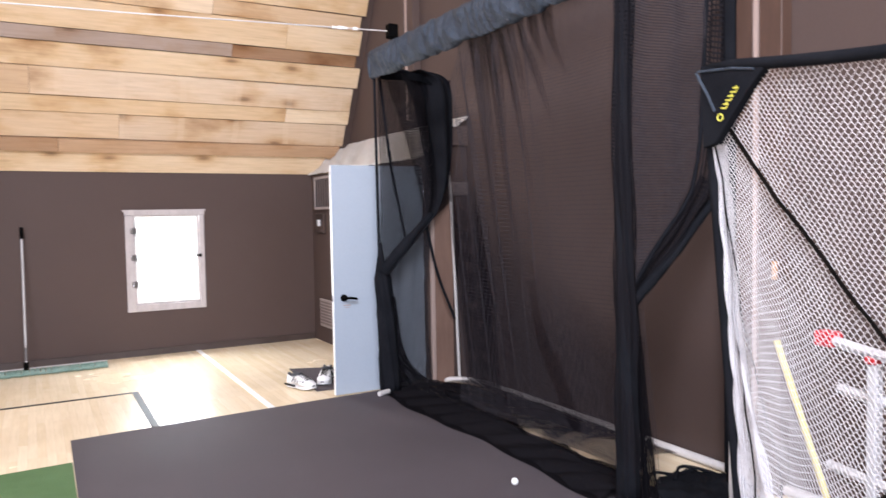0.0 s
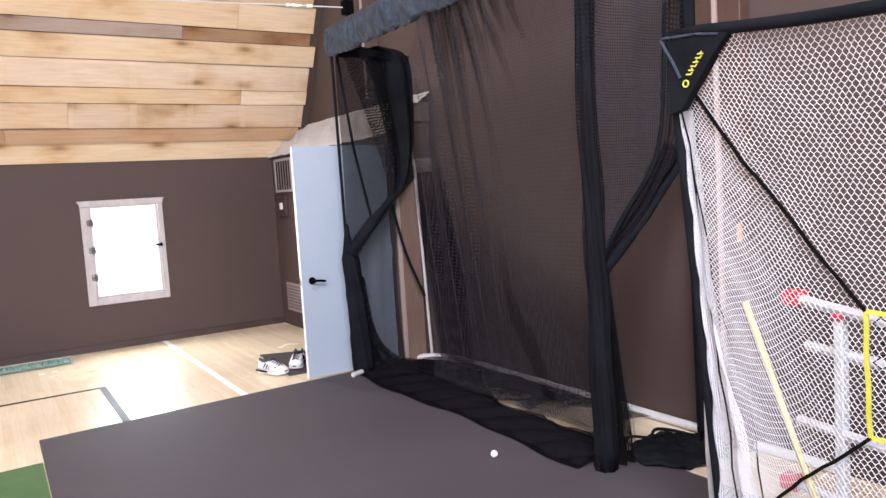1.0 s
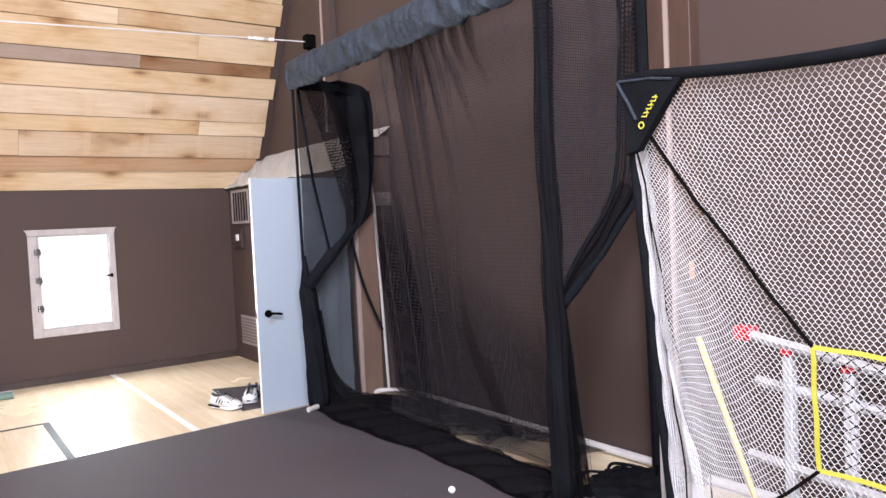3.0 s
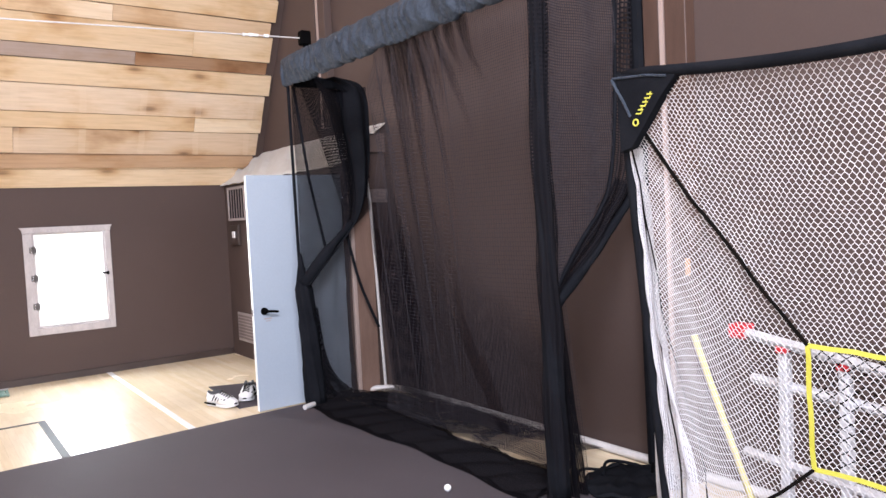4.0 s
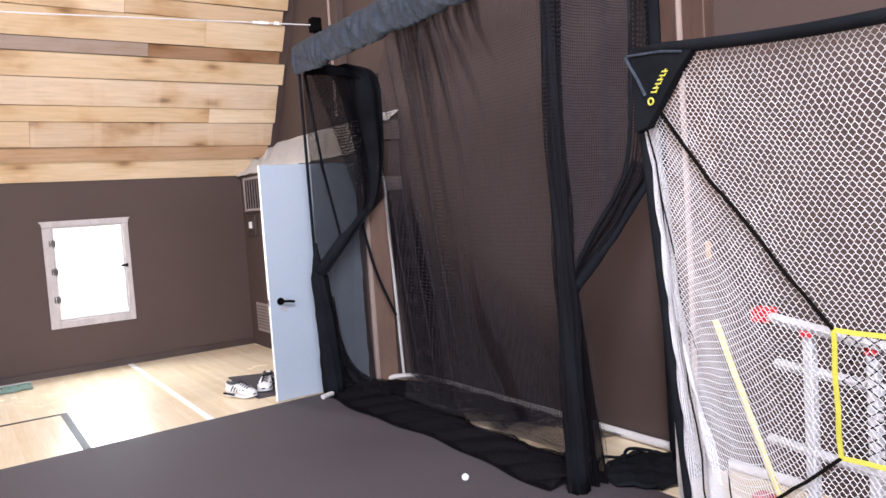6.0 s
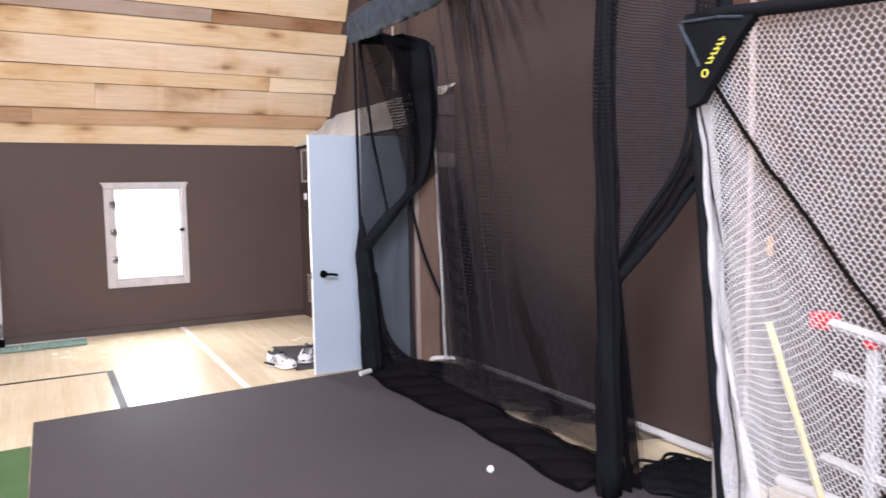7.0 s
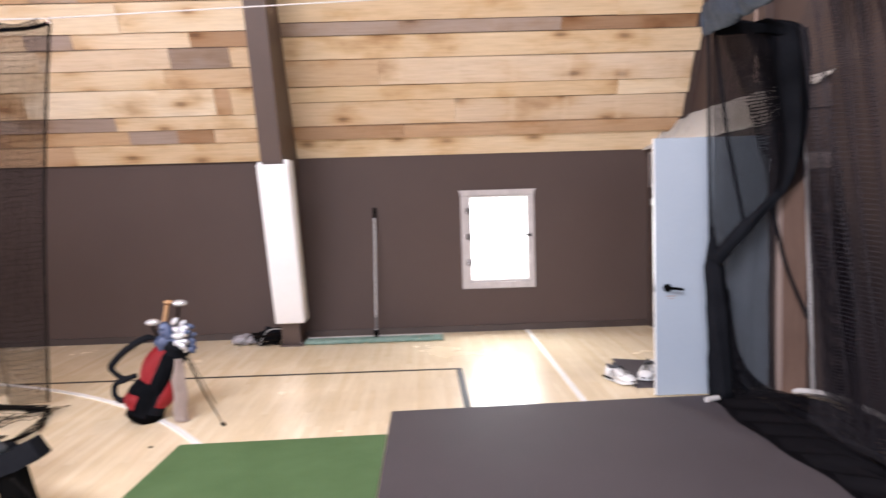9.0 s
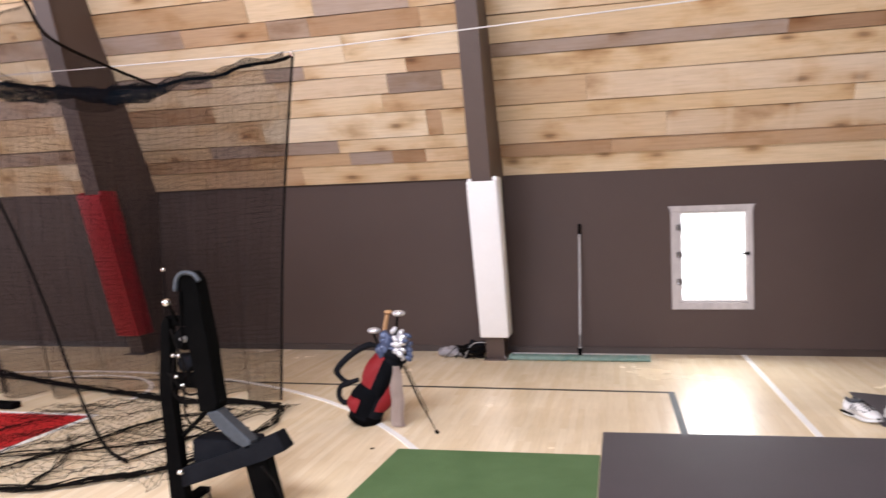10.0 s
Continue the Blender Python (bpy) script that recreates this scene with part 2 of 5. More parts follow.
M_NETD = netting("dense_black_netting", (0.013, 0.012, 0.014), 0.015, 0.36)
M_NETX = netting("bunched_black_netting", (0.0065, 0.006, 0.0072), 0.010, 0.64)
M_THREAD = surface("black_net_thread", (0.026, 0.023, 0.027), (0.050, 0.045, 0.051), 0.8, large=20, spec=0.1)
M_CORD = surface("black_cord", (0.003, 0.0027, 0.0025), (0.010, 0.008, 0.007), 0.85, large=20, spec=0.05)
M_WCORD = surface("white_cord", (0.56, 0.54, 0.54), (0.68, 0.66, 0.66), 0.8, large=20)
M_WNET = netting("bunched_white_netting", (0.66, 0.64, 0.65), 0.006, 0.42)
M_YEL = surface("yellow_webbing", (0.52, 0.48, 0.045), (0.62, 0.58, 0.09), 0.6, large=10, fine=200, relief=0.4)
M_YSTICK = surface("yellow_paint", (0.70, 0.60, 0.20), (0.80, 0.72, 0.30), 0.5, large=8)
M_ALU = surface("brushed_aluminium", (0.56, 0.55, 0.56), (0.70, 0.69, 0.70), 0.4, metal=0.15, large=8, fine=80)
M_REDP = surface("red_plastic", (0.55, 0.02, 0.03), (0.66, 0.035, 0.045), 0.4, large=6)
M_WPAD = surface("white_vinyl", (0.80, 0.79, 0.79), (0.86, 0.85, 0.85), 0.4, large=2, relief=0.12)
M_RPAD = surface("red_vinyl", (0.26, 0.004, 0.011), (0.33, 0.008, 0.016), 0.4, large=2, relief=0.12)
M_CHROME = surface("chrome", (0.7, 0.7, 0.72), (0.82, 0.82, 0.84), 0.15, metal=1.0, large=10)
M_BALL = surface("white_ball", (0.82, 0.82, 0.80), (0.88, 0.88, 0.86), 0.3, fine=300, relief=0.5)
M_SHOE = surface("white_shoe_mesh", (0.66, 0.65, 0.64), (0.80, 0.79, 0.78), 0.7, large=12, fine=250, relief=0.4)
M_SOLE = surface("shoe_sole", (0.60, 0.60, 0.60), (0.72, 0.72, 0.71), 0.6, large=10)
M_GREYS = surface("grey_shoe_trim", (0.02, 0.022, 0.028), (0.06, 0.062, 0.07), 0.6, large=12)
M_GREENP = surface("green_mop_yarn", (0.13, 0.25, 0.20), (0.34, 0.44, 0.38), 0.9, large=9, fine=160, relief=0.9, dist=0.01)
M_BAGR = surface("red_bag_nylon", (0.33, 0.009, 0.013), (0.48, 0.02, 0.028), 0.55, large=7, fine=140, relief=0.4)
M_TANW = surface("tan_club_cover", (0.36, 0.19, 0.08), (0.48, 0.28, 0.14), 0.6, large=9)
M_BLUEC = surface("blue_iron_cover", (0.022, 0.032, 0.07), (0.08, 0.105, 0.19), 0.35, metal=0.2, large=14)
M_SLATE = surface("slate_blue_panel", (0.022, 0.028, 0.036), (0.058, 0.070, 0.086), 0.5, metal=0.2, large=5)
M_VENT = surface("brown_vent_metal", (0.15, 0.115, 0.105), (0.19, 0.15, 0.14), 0.5, large=6)
M_VENTF = surface("grey_vent_frame", (0.30, 0.25, 0.235), (0.38, 0.33, 0.31), 0.5, large=6)
M_CLEARP = surface("clear_plastic_wrap", (0.20, 0.19, 0.20), (0.40, 0.38, 0.40), 0.25, large=14, relief=0.6, dist=0.02)
M_SILVER = surface("satin_steel", (0.50, 0.50, 0.53), (0.72, 0.72, 0.75), 0.3, metal=0.55, large=30)
M_HINGE = surface("grey_iron_hinge", (0.085, 0.075, 0.072), (0.13, 0.115, 0.11), 0.5, metal=0.3, large=20)
M_TOWEL = surface("pinkish_towel", (0.40, 0.32, 0.28), (0.56, 0.46, 0.41), 0.9, large=9, fine=120, relief=0.6)
M_GLASS = clear_glass("window_glass")

# ---- building helpers ----
ORIGIN = {}


def thing(name, at, label, category, group="", kind=""):
    """An empty at a thing's base, to carry its parts."""
    ob = new(name)
    ob.empty_display_size = 0.1
    ob.location = at
    ORIGIN[ob.name] = Vector(at)
    return tagged(ob, label, category, group, kind)


def mesh_of(name, bm, material):
    me = bpy.data.meshes.new(name)
    bmesh.ops.recalc_face_normals(bm, faces=bm.faces)
    bm.to_mesh(me)
    bm.free()
    for m in material if isinstance(material, (list, tuple)) else (material,):
        me.materials.append(m)
    return me


def part(name, bm, material, parent, label="", smooth=False):
    """Links a bmesh drawn in world metres as one mesh under a thing or a part."""
    o = ORIGIN[parent.name]
    bmesh.ops.translate(bm, vec=-o, verts=bm.verts)
    ob = new(name, mesh_of(name, bm, material))
    if smooth:
        ob.data.shade_smooth()
    ob.parent = parent
    ORIGIN[ob.name] = o
    return tagged(ob, label)


def solo(name, bm, material, label, category, group="", kind="", smooth=False):
    """A thing of one mesh, drawn in world metres."""
    ob = new(name, mesh_of(name, bm, material))
    if smooth:
        ob.data.shade_smooth()
    ORIGIN[ob.name] = Vector((0, 0, 0))
    return tagged(ob, label, category, group, kind)


def box(bm, x0, x1, y0, y1, z0, z1, bev=0.0, seg=1, mi=0):
    vs = [bm.verts.new((x, y, z)) for x in (x0, x1) for y in (y0, y1) for z in (z0, z1)]
    fs = [bm.faces.new([vs[i] for i in f]) for f in ((0, 1, 3, 2), (4, 6, 7, 5), (0, 4, 5, 1), (2, 3, 7, 6), (0, 2, 6, 4), (1, 5, 7, 3))]
    for f in fs:
        f.material_index = mi
    if bev:
        bmesh.ops.bevel(bm, geom=list({e for f in fs for e in f.edges}), offset=bev, segments=seg, profile=0.5, affect="EDGES")
    return bm


def boxes(*rows, bev=0.0):
    bm = bmesh.new()
    for r in rows:
        box(bm, *r, bev=bev)
    return bm


def prism(bm, outline, axis, a, b):
    """A flat outline (pairs) drawn out along an axis from a to b."""
    def at(p, h):
        return {"x": (h, p[0], p[1]), "y": (p[0], h, p[1]), "z": (p[0], p[1], h)}[axis]
    lo, hi = [bm.verts.new(at(p, a)) for p in outline], [bm.verts.new(at(p, b)) for p in outline]
    bm.faces.new(lo), bm.faces.new(hi)
    for i in range(len(outline)):
        j = (i + 1) % len(outline)
        bm.faces.new((lo[i], lo[j], hi[j], hi[i]))
    return bm


def tube(bm, pts, r, n=10, cap=True):
    """A round tube along points; r: one radius or one for each point."""
    pts = [Vector(p) for p in pts]
    rs = r if isinstance(r, (list, tuple)) else [r] * len(pts)
    rings, side = [], None
    for i, p in enumerate(pts):
        d = (pts[min(i + 1, len(pts) - 1)] - pts[max(i - 1, 0)]).normalized()
        if side is None:
            side = d.orthogonal().normalized()
        side = (side - d * side.dot(d)).normalized()
        up = d.cross(side)
        rings.append([bm.verts.new(p + (side * math.cos(2 * math.pi * k / n) + up * math.sin(2 * math.pi * k / n)) * rs[i]) for k in range(n)])
    for a, b in zip(rings, rings[1:]):
        for k in range(n):
            bm.faces.new((a[k], a[(k + 1) % n], b[(k + 1) % n], b[k]))
    if cap:
        bm.faces.new(rings[0]), bm.faces.new(rings[-1])
    return bm


def tubes(*rows, n=10):
    bm = bmesh.new()
    for pts, r in rows:
        tube(bm, pts, r, n)
    return bm


def smooth_path(pts, per=6):
    """Points on a smooth curve through the given ones."""
    p = [Vector(q) for q in pts]
    p = [2 * p[0] - p[1]] + p + [2 * p[-1] - p[-2]]
    out = []
    for i in range(1, len(p) - 2):
        for k in range(per):
            t = k / per
            a, b, c, d = p[i - 1], p[i], p[i + 1], p[i + 2]
            out.append(0.5 * ((2 * b) + (c - a) * t + (2 * a - 5 * b + 4 * c - d) * t * t + (3 * b - a - 3 * c + d) * t ** 3))
    return out + [p[-2]]


def cloth(fn, nu, nv, su, sv, thick=0.0):
    """A sheet fn(u, v) over 0..1, with a UV map in metres (su by sv)."""
    bm = bmesh.new()
    uvl = bm.loops.layers.uv.new("UVMap")
    g = [[bm.verts.new(fn(i / nu, j / nv)) for j in range(nv + 1)] for i in range(nu + 1)]
    for i in range(nu):
        for j in range(nv):
            f = bm.faces.new((g[i][j], g[i + 1][j], g[i + 1][j + 1], g[i][j + 1]))
            for lp, (a, b) in zip(f.loops, ((i, j), (i + 1, j), (i + 1, j + 1), (i, j + 1))):
                lp[uvl].uv = (a / nu * su, b / nv * sv)
    if thick:
        bmesh.ops.solidify(bm, geom=bm.faces[:], thickness=thick)
    return bm


def cords(name, segs, r, material, parent, label="", kind="stuff"):
    """Many thin three-sided cords, joined into one mesh."""
    o = np.array(ORIGIN[parent.name])
    a = np.array([p for p, q in segs]) - o
    b = np.array([q for p, q in segs]) - o
    keep = np.linalg.norm(b - a, axis=1) > 1e-6
    a, b = a[keep], b[keep]
    d = (b - a) / np.linalg.norm(b - a, axis=1)[:, None]
    ref = np.where(np.abs(d[:, 2:3]) < 0.8, np.array([[0.0, 0, 1]]), np.array([[1.0, 0, 0]]))
    s = np.cross(d, ref)
    s /= np.linalg.norm(s, axis=1)[:, None]
    t = np.cross(d, s)
    ring = [(s * math.cos(w) + t * math.sin(w)) * r for w in (0.0, 2 * math.pi / 3, 4 * math.pi / 3)]
    vs = np.stack([a + k for k in ring] + [b + k for k in ring], axis=1).reshape(-1, 3)
    base = np.arange(len(a))[:, None] * 6
    fs = np.concatenate([base + np.array([[q, (q + 1) % 3, 3 + (q + 1) % 3, 3 + q]]) for q in range(3)])
    me = bpy.data.meshes.new(name)
    me.from_pydata(vs.tolist(), [], fs.tolist())
    me.materials.append(material)
    ob = new(name, me)
    ob.parent = parent
    ORIGIN[ob.name] = Vector(o)
    return tagged(ob, label, kind=kind)


def mesh_cords(fn, nu, nv):
    """The threads of a square mesh laid over a sheet fn(u, v)."""
    g = [[tuple(fn(i / nu, j / nv)) for j in range(nv + 1)] for i in range(nu + 1)]
    out = []
    for i in range(nu + 1):
        for j in range(nv + 1):
            if i < nu:
                out.append((g[i][j], g[i + 1][j]))
            if j < nv:
                out.append((g[i][j], g[i][j + 1]))
    return out


def ball(bm, c, r, sx=1, sy=1, sz=1, u=16, v=10):
    m = Matrix.Translation(c) @ Matrix.Diagonal((sx, sy, sz, 1))
    bmesh.ops.create_uvsphere(bm, u_segments=u, v_segments=v, radius=r, matrix=m)
    return bm

# ---- setting ----
rng = random.Random(7)
solo("floor", boxes((XW - 0.2, XG + 0.2, YS - 0.2, YW + 0.2, -0.2, 0.0)), M_FLOOR, "pale lacquered maple strip gym floor", "floor", kind="structure")

x0, x1, z0, z1 = WIN
solo("wall_north", boxes((XW, x0, YW, YW + 0.2, 0, ZW + 0.1), (x1, XG, YW, YW + 0.2, 0, ZW + 0.1), (x0, x1, YW, YW + 0.2, 0, z0), (x0, x1, YW, YW + 0.2, z1, ZW + 0.1)),
     M_WALL, "low side wall painted flat dark brown", "wall", kind="structure")
RIDGE = (1.6, 7.9)
KNEE = YW - (ZK - ZW) / SL
gable = [(YS - 0.2, 0), (YW + 0.2, 0), (YW + 0.2, ZW), (YW, ZW + 0.1), (KNEE + 0.05, ZK + 0.1), (RIDGE[0], RIDGE[1] + 0.15), (YS - 0.2, ZK + 0.1)]
solo("wall_east", prism(bmesh.new(), gable, "x", XG, XG + 0.2), M_WALL, "tall end wall painted flat dark brown", "wall", kind="structure")
# unseen end wall, its opening added for a fill lamp
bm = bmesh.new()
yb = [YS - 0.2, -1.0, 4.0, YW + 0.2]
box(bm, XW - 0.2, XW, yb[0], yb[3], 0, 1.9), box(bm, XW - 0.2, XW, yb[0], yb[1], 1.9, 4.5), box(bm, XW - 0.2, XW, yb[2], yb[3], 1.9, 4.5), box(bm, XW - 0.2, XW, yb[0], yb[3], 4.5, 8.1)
solo("wall_west", bm, M_WALL, "far end wall in brown paint with a wide opening added for fill light", "wall", kind="structure")
# unseen rear wall, its openings added for fill lamps
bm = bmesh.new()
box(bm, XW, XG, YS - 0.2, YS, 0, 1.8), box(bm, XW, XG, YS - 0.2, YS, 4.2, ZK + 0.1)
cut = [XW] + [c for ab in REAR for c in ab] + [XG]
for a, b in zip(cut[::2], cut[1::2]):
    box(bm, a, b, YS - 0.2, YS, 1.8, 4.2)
solo("wall_south", bm, M_WALL, "brown painted wall with wide openings added for fill light", "wall", kind="structure")


def slope(x, z, out=0.0):
    return Vector((x, YW - (z - ZW) / SL, z)) + IN * out


def board(bm, xa, xb, za, zb, out, mi):
    q = rng.uniform
    tilt = q(-0.004, 0.004)
    vs = []
    for o in (0.0, out):
        for x, z in ((xa, za + tilt), (xb, za - tilt), (xb, zb - tilt), (xa, zb + tilt)):
            vs.append(bm.verts.new(slope(x, z, o)))
    for f in ((4, 5, 6, 7), (0, 1, 5, 4), (1, 2, 6, 5), (2, 3, 7, 6), (3, 0, 4, 7)):
        bm.faces.new([vs[i] for i in f]).material_index = mi


P, T, K, G, B = 0, 1, 2, 3, 4       # pale, tan, marked, grey, brown boards
BAY_R = [(2.145, 2.365, [(-0.83, P)]), (2.365, 2.503, [(-0.83, B), (0.6, B)]), (2.503, 2.763, [(-0.83, T), (1.2, K)]), (2.763, 2.923, [(-0.83, P), (3.05, P)]),
         (2.923, 3.188, [(-0.83, T), (0.35, K)]), (3.188, 3.415, [(-0.83, P)]), (3.415, 3.547, [(-0.83, G), (2.35, B)]), (3.547, 3.815, [(-0.83, P), (2.95, P)]),
         (3.815, 3.968, [(-0.83, T), (2.1, T)]), (3.968, 4.19, [(-0.83, P), (1.6, P)])]
BAY_M = [(2.145, 2.354, [(-5.45, T), (-4.6, B), (-3.21, P)]),
         (2.354, 2.507, [(-5.45, B), (-3.9, T), (-2.55, G), (-2.0, B), (-1.58, T)]),
         (2.507, 2.654, [(-5.45, T), (-4.4, G), (-2.66, P)]),
         (2.654, 2.934, [(-5.45, T), (-3.6, P), (-1.50, B), (-1.32, P)]),
         (2.934, 3.13, [(-5.45, B), (-4.2, P), (-2.0, T)]),
         (3.13, 3.33, [(-5.45, T), (-3.3, K), (-1.9, G), (-1.25, T)]),
         (3.33, 3.483, [(-5.45, G), (-4.1, T), (-3.4, G), (-2.9, T), (-1.65, B)]),
         (3.483, 3.769, [(-5.45, P), (-2.35, P)]),
         (3.769, 3.96, [(-5.45, G), (-4.3, B), (-3.2, G), (-2.7, B), (-1.4, T)]),
         (3.96, 4.2, [(-5.45, T), (-3.4, P), (-2.6, G), (-1.5, T)])]
BAY_L = [(2.145, 2.33, (T, P)), (2.33, 2.55, (P, T)), (2.55, 2.72, (T, G)), (2.72, 2.93, P), (2.93, 3.14, (T, P)), (3.14, 3.36, (P, G)), (3.36, 3.55, T), (3.55, 3.8, P), (3.8, 4.0, (G, T)), (4.0, 4.2, P)]
bm = bmesh.new()
for xa, xb, bay in ((-0.83, 3.87, BAY_R), (-5.45, -0.85, BAY_M), (-10.2, -5.47, BAY_L), (XW, -10.22, BAY_L)):
    rows, z = list(bay), bay[-1][1]
    while z < ZK:
        h = rng.uniform(0.13, 0.29)
        rows.append((z, z + h, rng.choice(((P, T), P, (T, B), (G, T), (P, P, T)))))
        z += h
    for za, zb, kind in rows:
        x, first = xa, True
        base = rng.uniform(0.012, 0.05)
        while x < xb - 0.01:
            if isinstance(kind, list):
                k = [q for q, _ in kind].index(x)
                n, mi = (kind[k + 1][0] if k + 1 < len(kind) else xb), kind[k][1]
                end = n + (rng.uniform(-0.07, 0.05) if n == xb else -0.003)
                board(bm, x, end, za + 0.003, zb - 0.007, base + rng.uniform(0, 0.008), mi)
                x = n
                continue
            n = min(xb, x + rng.uniform(1.5, 4.2) * (0.6 if first else 1.0) * 0.62)
            if xb - n < 0.5:
                n = xb
            mi = kind if isinstance(kind, int) else rng.choice(kind)
            end = n + (rng.uniform(-0.07, 0.05) if n == xb else -0.003)
            board(bm, x, end, za + 0.003, zb - 0.007, base + rng.uniform(0, 0.008), mi)
            x, first = n, False
def south(t, up):
    return (YS - 0.2 + t * (RIDGE[0] - YS + 0.2), ZK - 0.05 + t * (RIDGE[1] - ZK + 0.05) + up)


# the slope behind has an added, unseen opening in its middle strip for fill light
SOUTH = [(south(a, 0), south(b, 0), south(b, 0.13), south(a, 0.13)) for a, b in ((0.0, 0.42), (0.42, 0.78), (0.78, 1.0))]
i = 5                                # backing and the upper roof
first_back = len(bm.faces)
for yz in (((YW + 0.12, ZW - 0.02), (KNEE + 0.12, ZK), (KNEE, ZK), (YW + 0.0, ZW)),
           ((KNEE + 0.1, ZK - 0.1), (RIDGE[0], RIDGE[1]), (RIDGE[0], RIDGE[1] + 0.12), (KNEE + 0.1, ZK + 0.05)),
           *SOUTH):
    n0 = len(bm.faces)
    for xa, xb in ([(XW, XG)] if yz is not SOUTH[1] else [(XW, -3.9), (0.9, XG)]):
        prism(bm, yz, "x", xa, xb)
    bm.faces.ensure_lookup_table()
    for f in bm.faces[n0:]:
        f.material_index = i if n0 > first_back else 6
solo("ceiling", bm, [M_PALE, M_TAN, M_MARK, M_GREY, M_BROWN, M_ROOF, M_WALL], "sloping ceiling clad with mixed reclaimed pine boards", "ceiling", kind="structure")

solo("baseboard", boxes((XW, 3.49, YW - 0.016, YW, 0, 0.075)), M_BASE, "dark brown baseboard along the side wall", "baseboard", kind="structure")

# columns that follow the roof
FRONT = [(8.70, 0.0), (7.98, 2.10), (7.36, 4.0), (6.95, ZK + 0.3)]
BACK = [(YW - 0.005, 0.0), (YW - 0.005, 2.12), (8.17, 4.0), (7.47, ZK + 0.3)]


def front_y(z):
    for (ya, za), (yb_, zb) in zip(FRONT, FRONT[1:]):
        if z <= zb:
            return ya + (yb_ - ya) * (z - za) / (zb - za)
    return FRONT[-1][0]


for cx in (-0.74, -5.45):
    col = thing("column", (cx, 8.7, 0), "brown painted steel frame column leaning in to the roof", "column", "frame columns", "structure")
    prof = FRONT + BACK[::-1]
    part("web", prism(bmesh.new(), [(y + 0.03 if k < 4 else y, z) for k, (y, z) in enumerate(prof)], "x", cx - 0.07, cx + 0.07), M_STEEL, col)
    part("front_flange", prism(bmesh.new(), FRONT + [(y + 0.025, z) for y, z in FRONT[::-1]], "x", cx - 0.105, cx + 0.105), M_STEEL, col)
    part("conduit", tubes(([(cx - 0.085, front_y(z) + 0.06, z) for z in (2.3, 3.0, 4.0, 5.2)], 0.014)), M_PINK, col, "pale conduit on the column side")
    part("base_plate", boxes((cx - 0.13, cx + 0.13, 8.64, 9.15, 0, 0.015)), M_STEEL, col)

# padding wrapped round the columns
for cx, mt, lab, zt, zb in ((-0.725, M_WPAD, "white vinyl column pad strapped to a steel column", 2.02, 0.28), (-5.47, M_RPAD, "red vinyl column pad strapped to a steel column", 2.05, 0.26)):
    pad = thing("column_pad", (cx, front_y(zb), zb), lab, "pad", "column pads")
    w = 0.163

    def slab(xa, xb, fa, fb, zt2=0.0):
        bm = bmesh.new()
        vs = []
        for x in (xa, xb):
            for f in (fa, fb):
                for z in (zb, zt + zt2):
                    vs.append(bm.verts.new((x, front_y(z) + f, z)))
        for f in ((0, 1, 3, 2), (4, 6, 7, 5), (0, 4, 5, 1), (2, 3, 7, 6), (0, 2, 6, 4), (1, 5, 7, 3)):
            bm.faces.new([vs[i] for i in f])
        bmesh.ops.bevel(bm, geom=bm.edges[:], offset=0.018, segments=3, profile=0.5, affect="EDGES")
        return bm
    part("front_cushion", slab(cx - w, cx + w, -0.07, -0.005), mt, pad, smooth=True)
    part("side_cushion", slab(cx - w, cx - w + 0.055, -0.012, 0.26, 0.03), mt, pad, smooth=True)
    part("side_cushion", slab(cx + w - 0.055, cx + w, -0.012, 0.26, 0.05), mt, pad, smooth=True)

# far window
win = thing("window_1", (1.71, YW, 0.55), "small bright window in whitewashed trim with black hinges", "window", kind="structure")
fr = part("window_frame", boxes((1.245, 1.335, YW - 0.022, YW + 0.0, 0.52, 1.64), (2.065, 2.125, YW - 0.022, YW, 0.52, 1.64), (1.335, 2.065, YW - 0.022, YW, 0.52, 0.60), bev=0.004), M_TRIM, win)
part("head_casing", prism(bmesh.new(), [(1.243, 1.641), (2.127, 1.641), (2.13, 1.675), (2.15, 1.706), (1.215, 1.706), (1.238, 1.675)], "y", YW - 0.03, YW), M_TRIM, win, "flared head casing")
part("jamb_lining", boxes((1.335, 1.352, YW + 0.002, YW + 0.16, 0.6, 1.64), (2.05, 2.065, YW + 0.002, YW + 0.16, 0.6, 1.64), (1.352, 2.05, YW + 0.002, YW + 0.16, 0.6, 0.615), (1.352, 2.05, YW + 0.002, YW + 0.16, 1.628, 1.64)), M_TRIM, win)
sash = part("sash", boxes((1.353, 1.372, YW + 0.004, YW + 0.03, 0.616, 1.627), (2.03, 2.049, YW + 0.004, YW + 0.03, 0.616, 1.627), (1.372, 2.03, YW + 0.004, YW + 0.03, 0.616, 0.635), (1.372, 2.03, YW + 0.004, YW + 0.03, 1.608, 1.627)), M_LINE, win)
pane = part("pane", boxes((1.373, 2.029, YW + 0.014, YW + 0.018, 0.636, 1.607)), M_GLASS, sash)
pane.visible_shadow = False
for z in (0.84, 1.15, 1.46):
    h = part("hinge", boxes((1.30, 1.372, YW - 0.034, YW - 0.023, z - 0.032, z + 0.032), bev=0.003), M_HINGE, win, "dark grey iron butt hinge with bright screws")
    for dz in (-0.016, 0.016):
        part("screw", ball(bmesh.new(), (1.317, YW - 0.041, z + dz), 0.009, 1, 0.4, 1, 10, 6), M_CHROME, h)
    part("hinge_pin", tubes(([(1.34, YW - 0.036, z - 0.045), (1.34, YW - 0.036, z + 0.045)], 0.008)), M_HINGE, h)
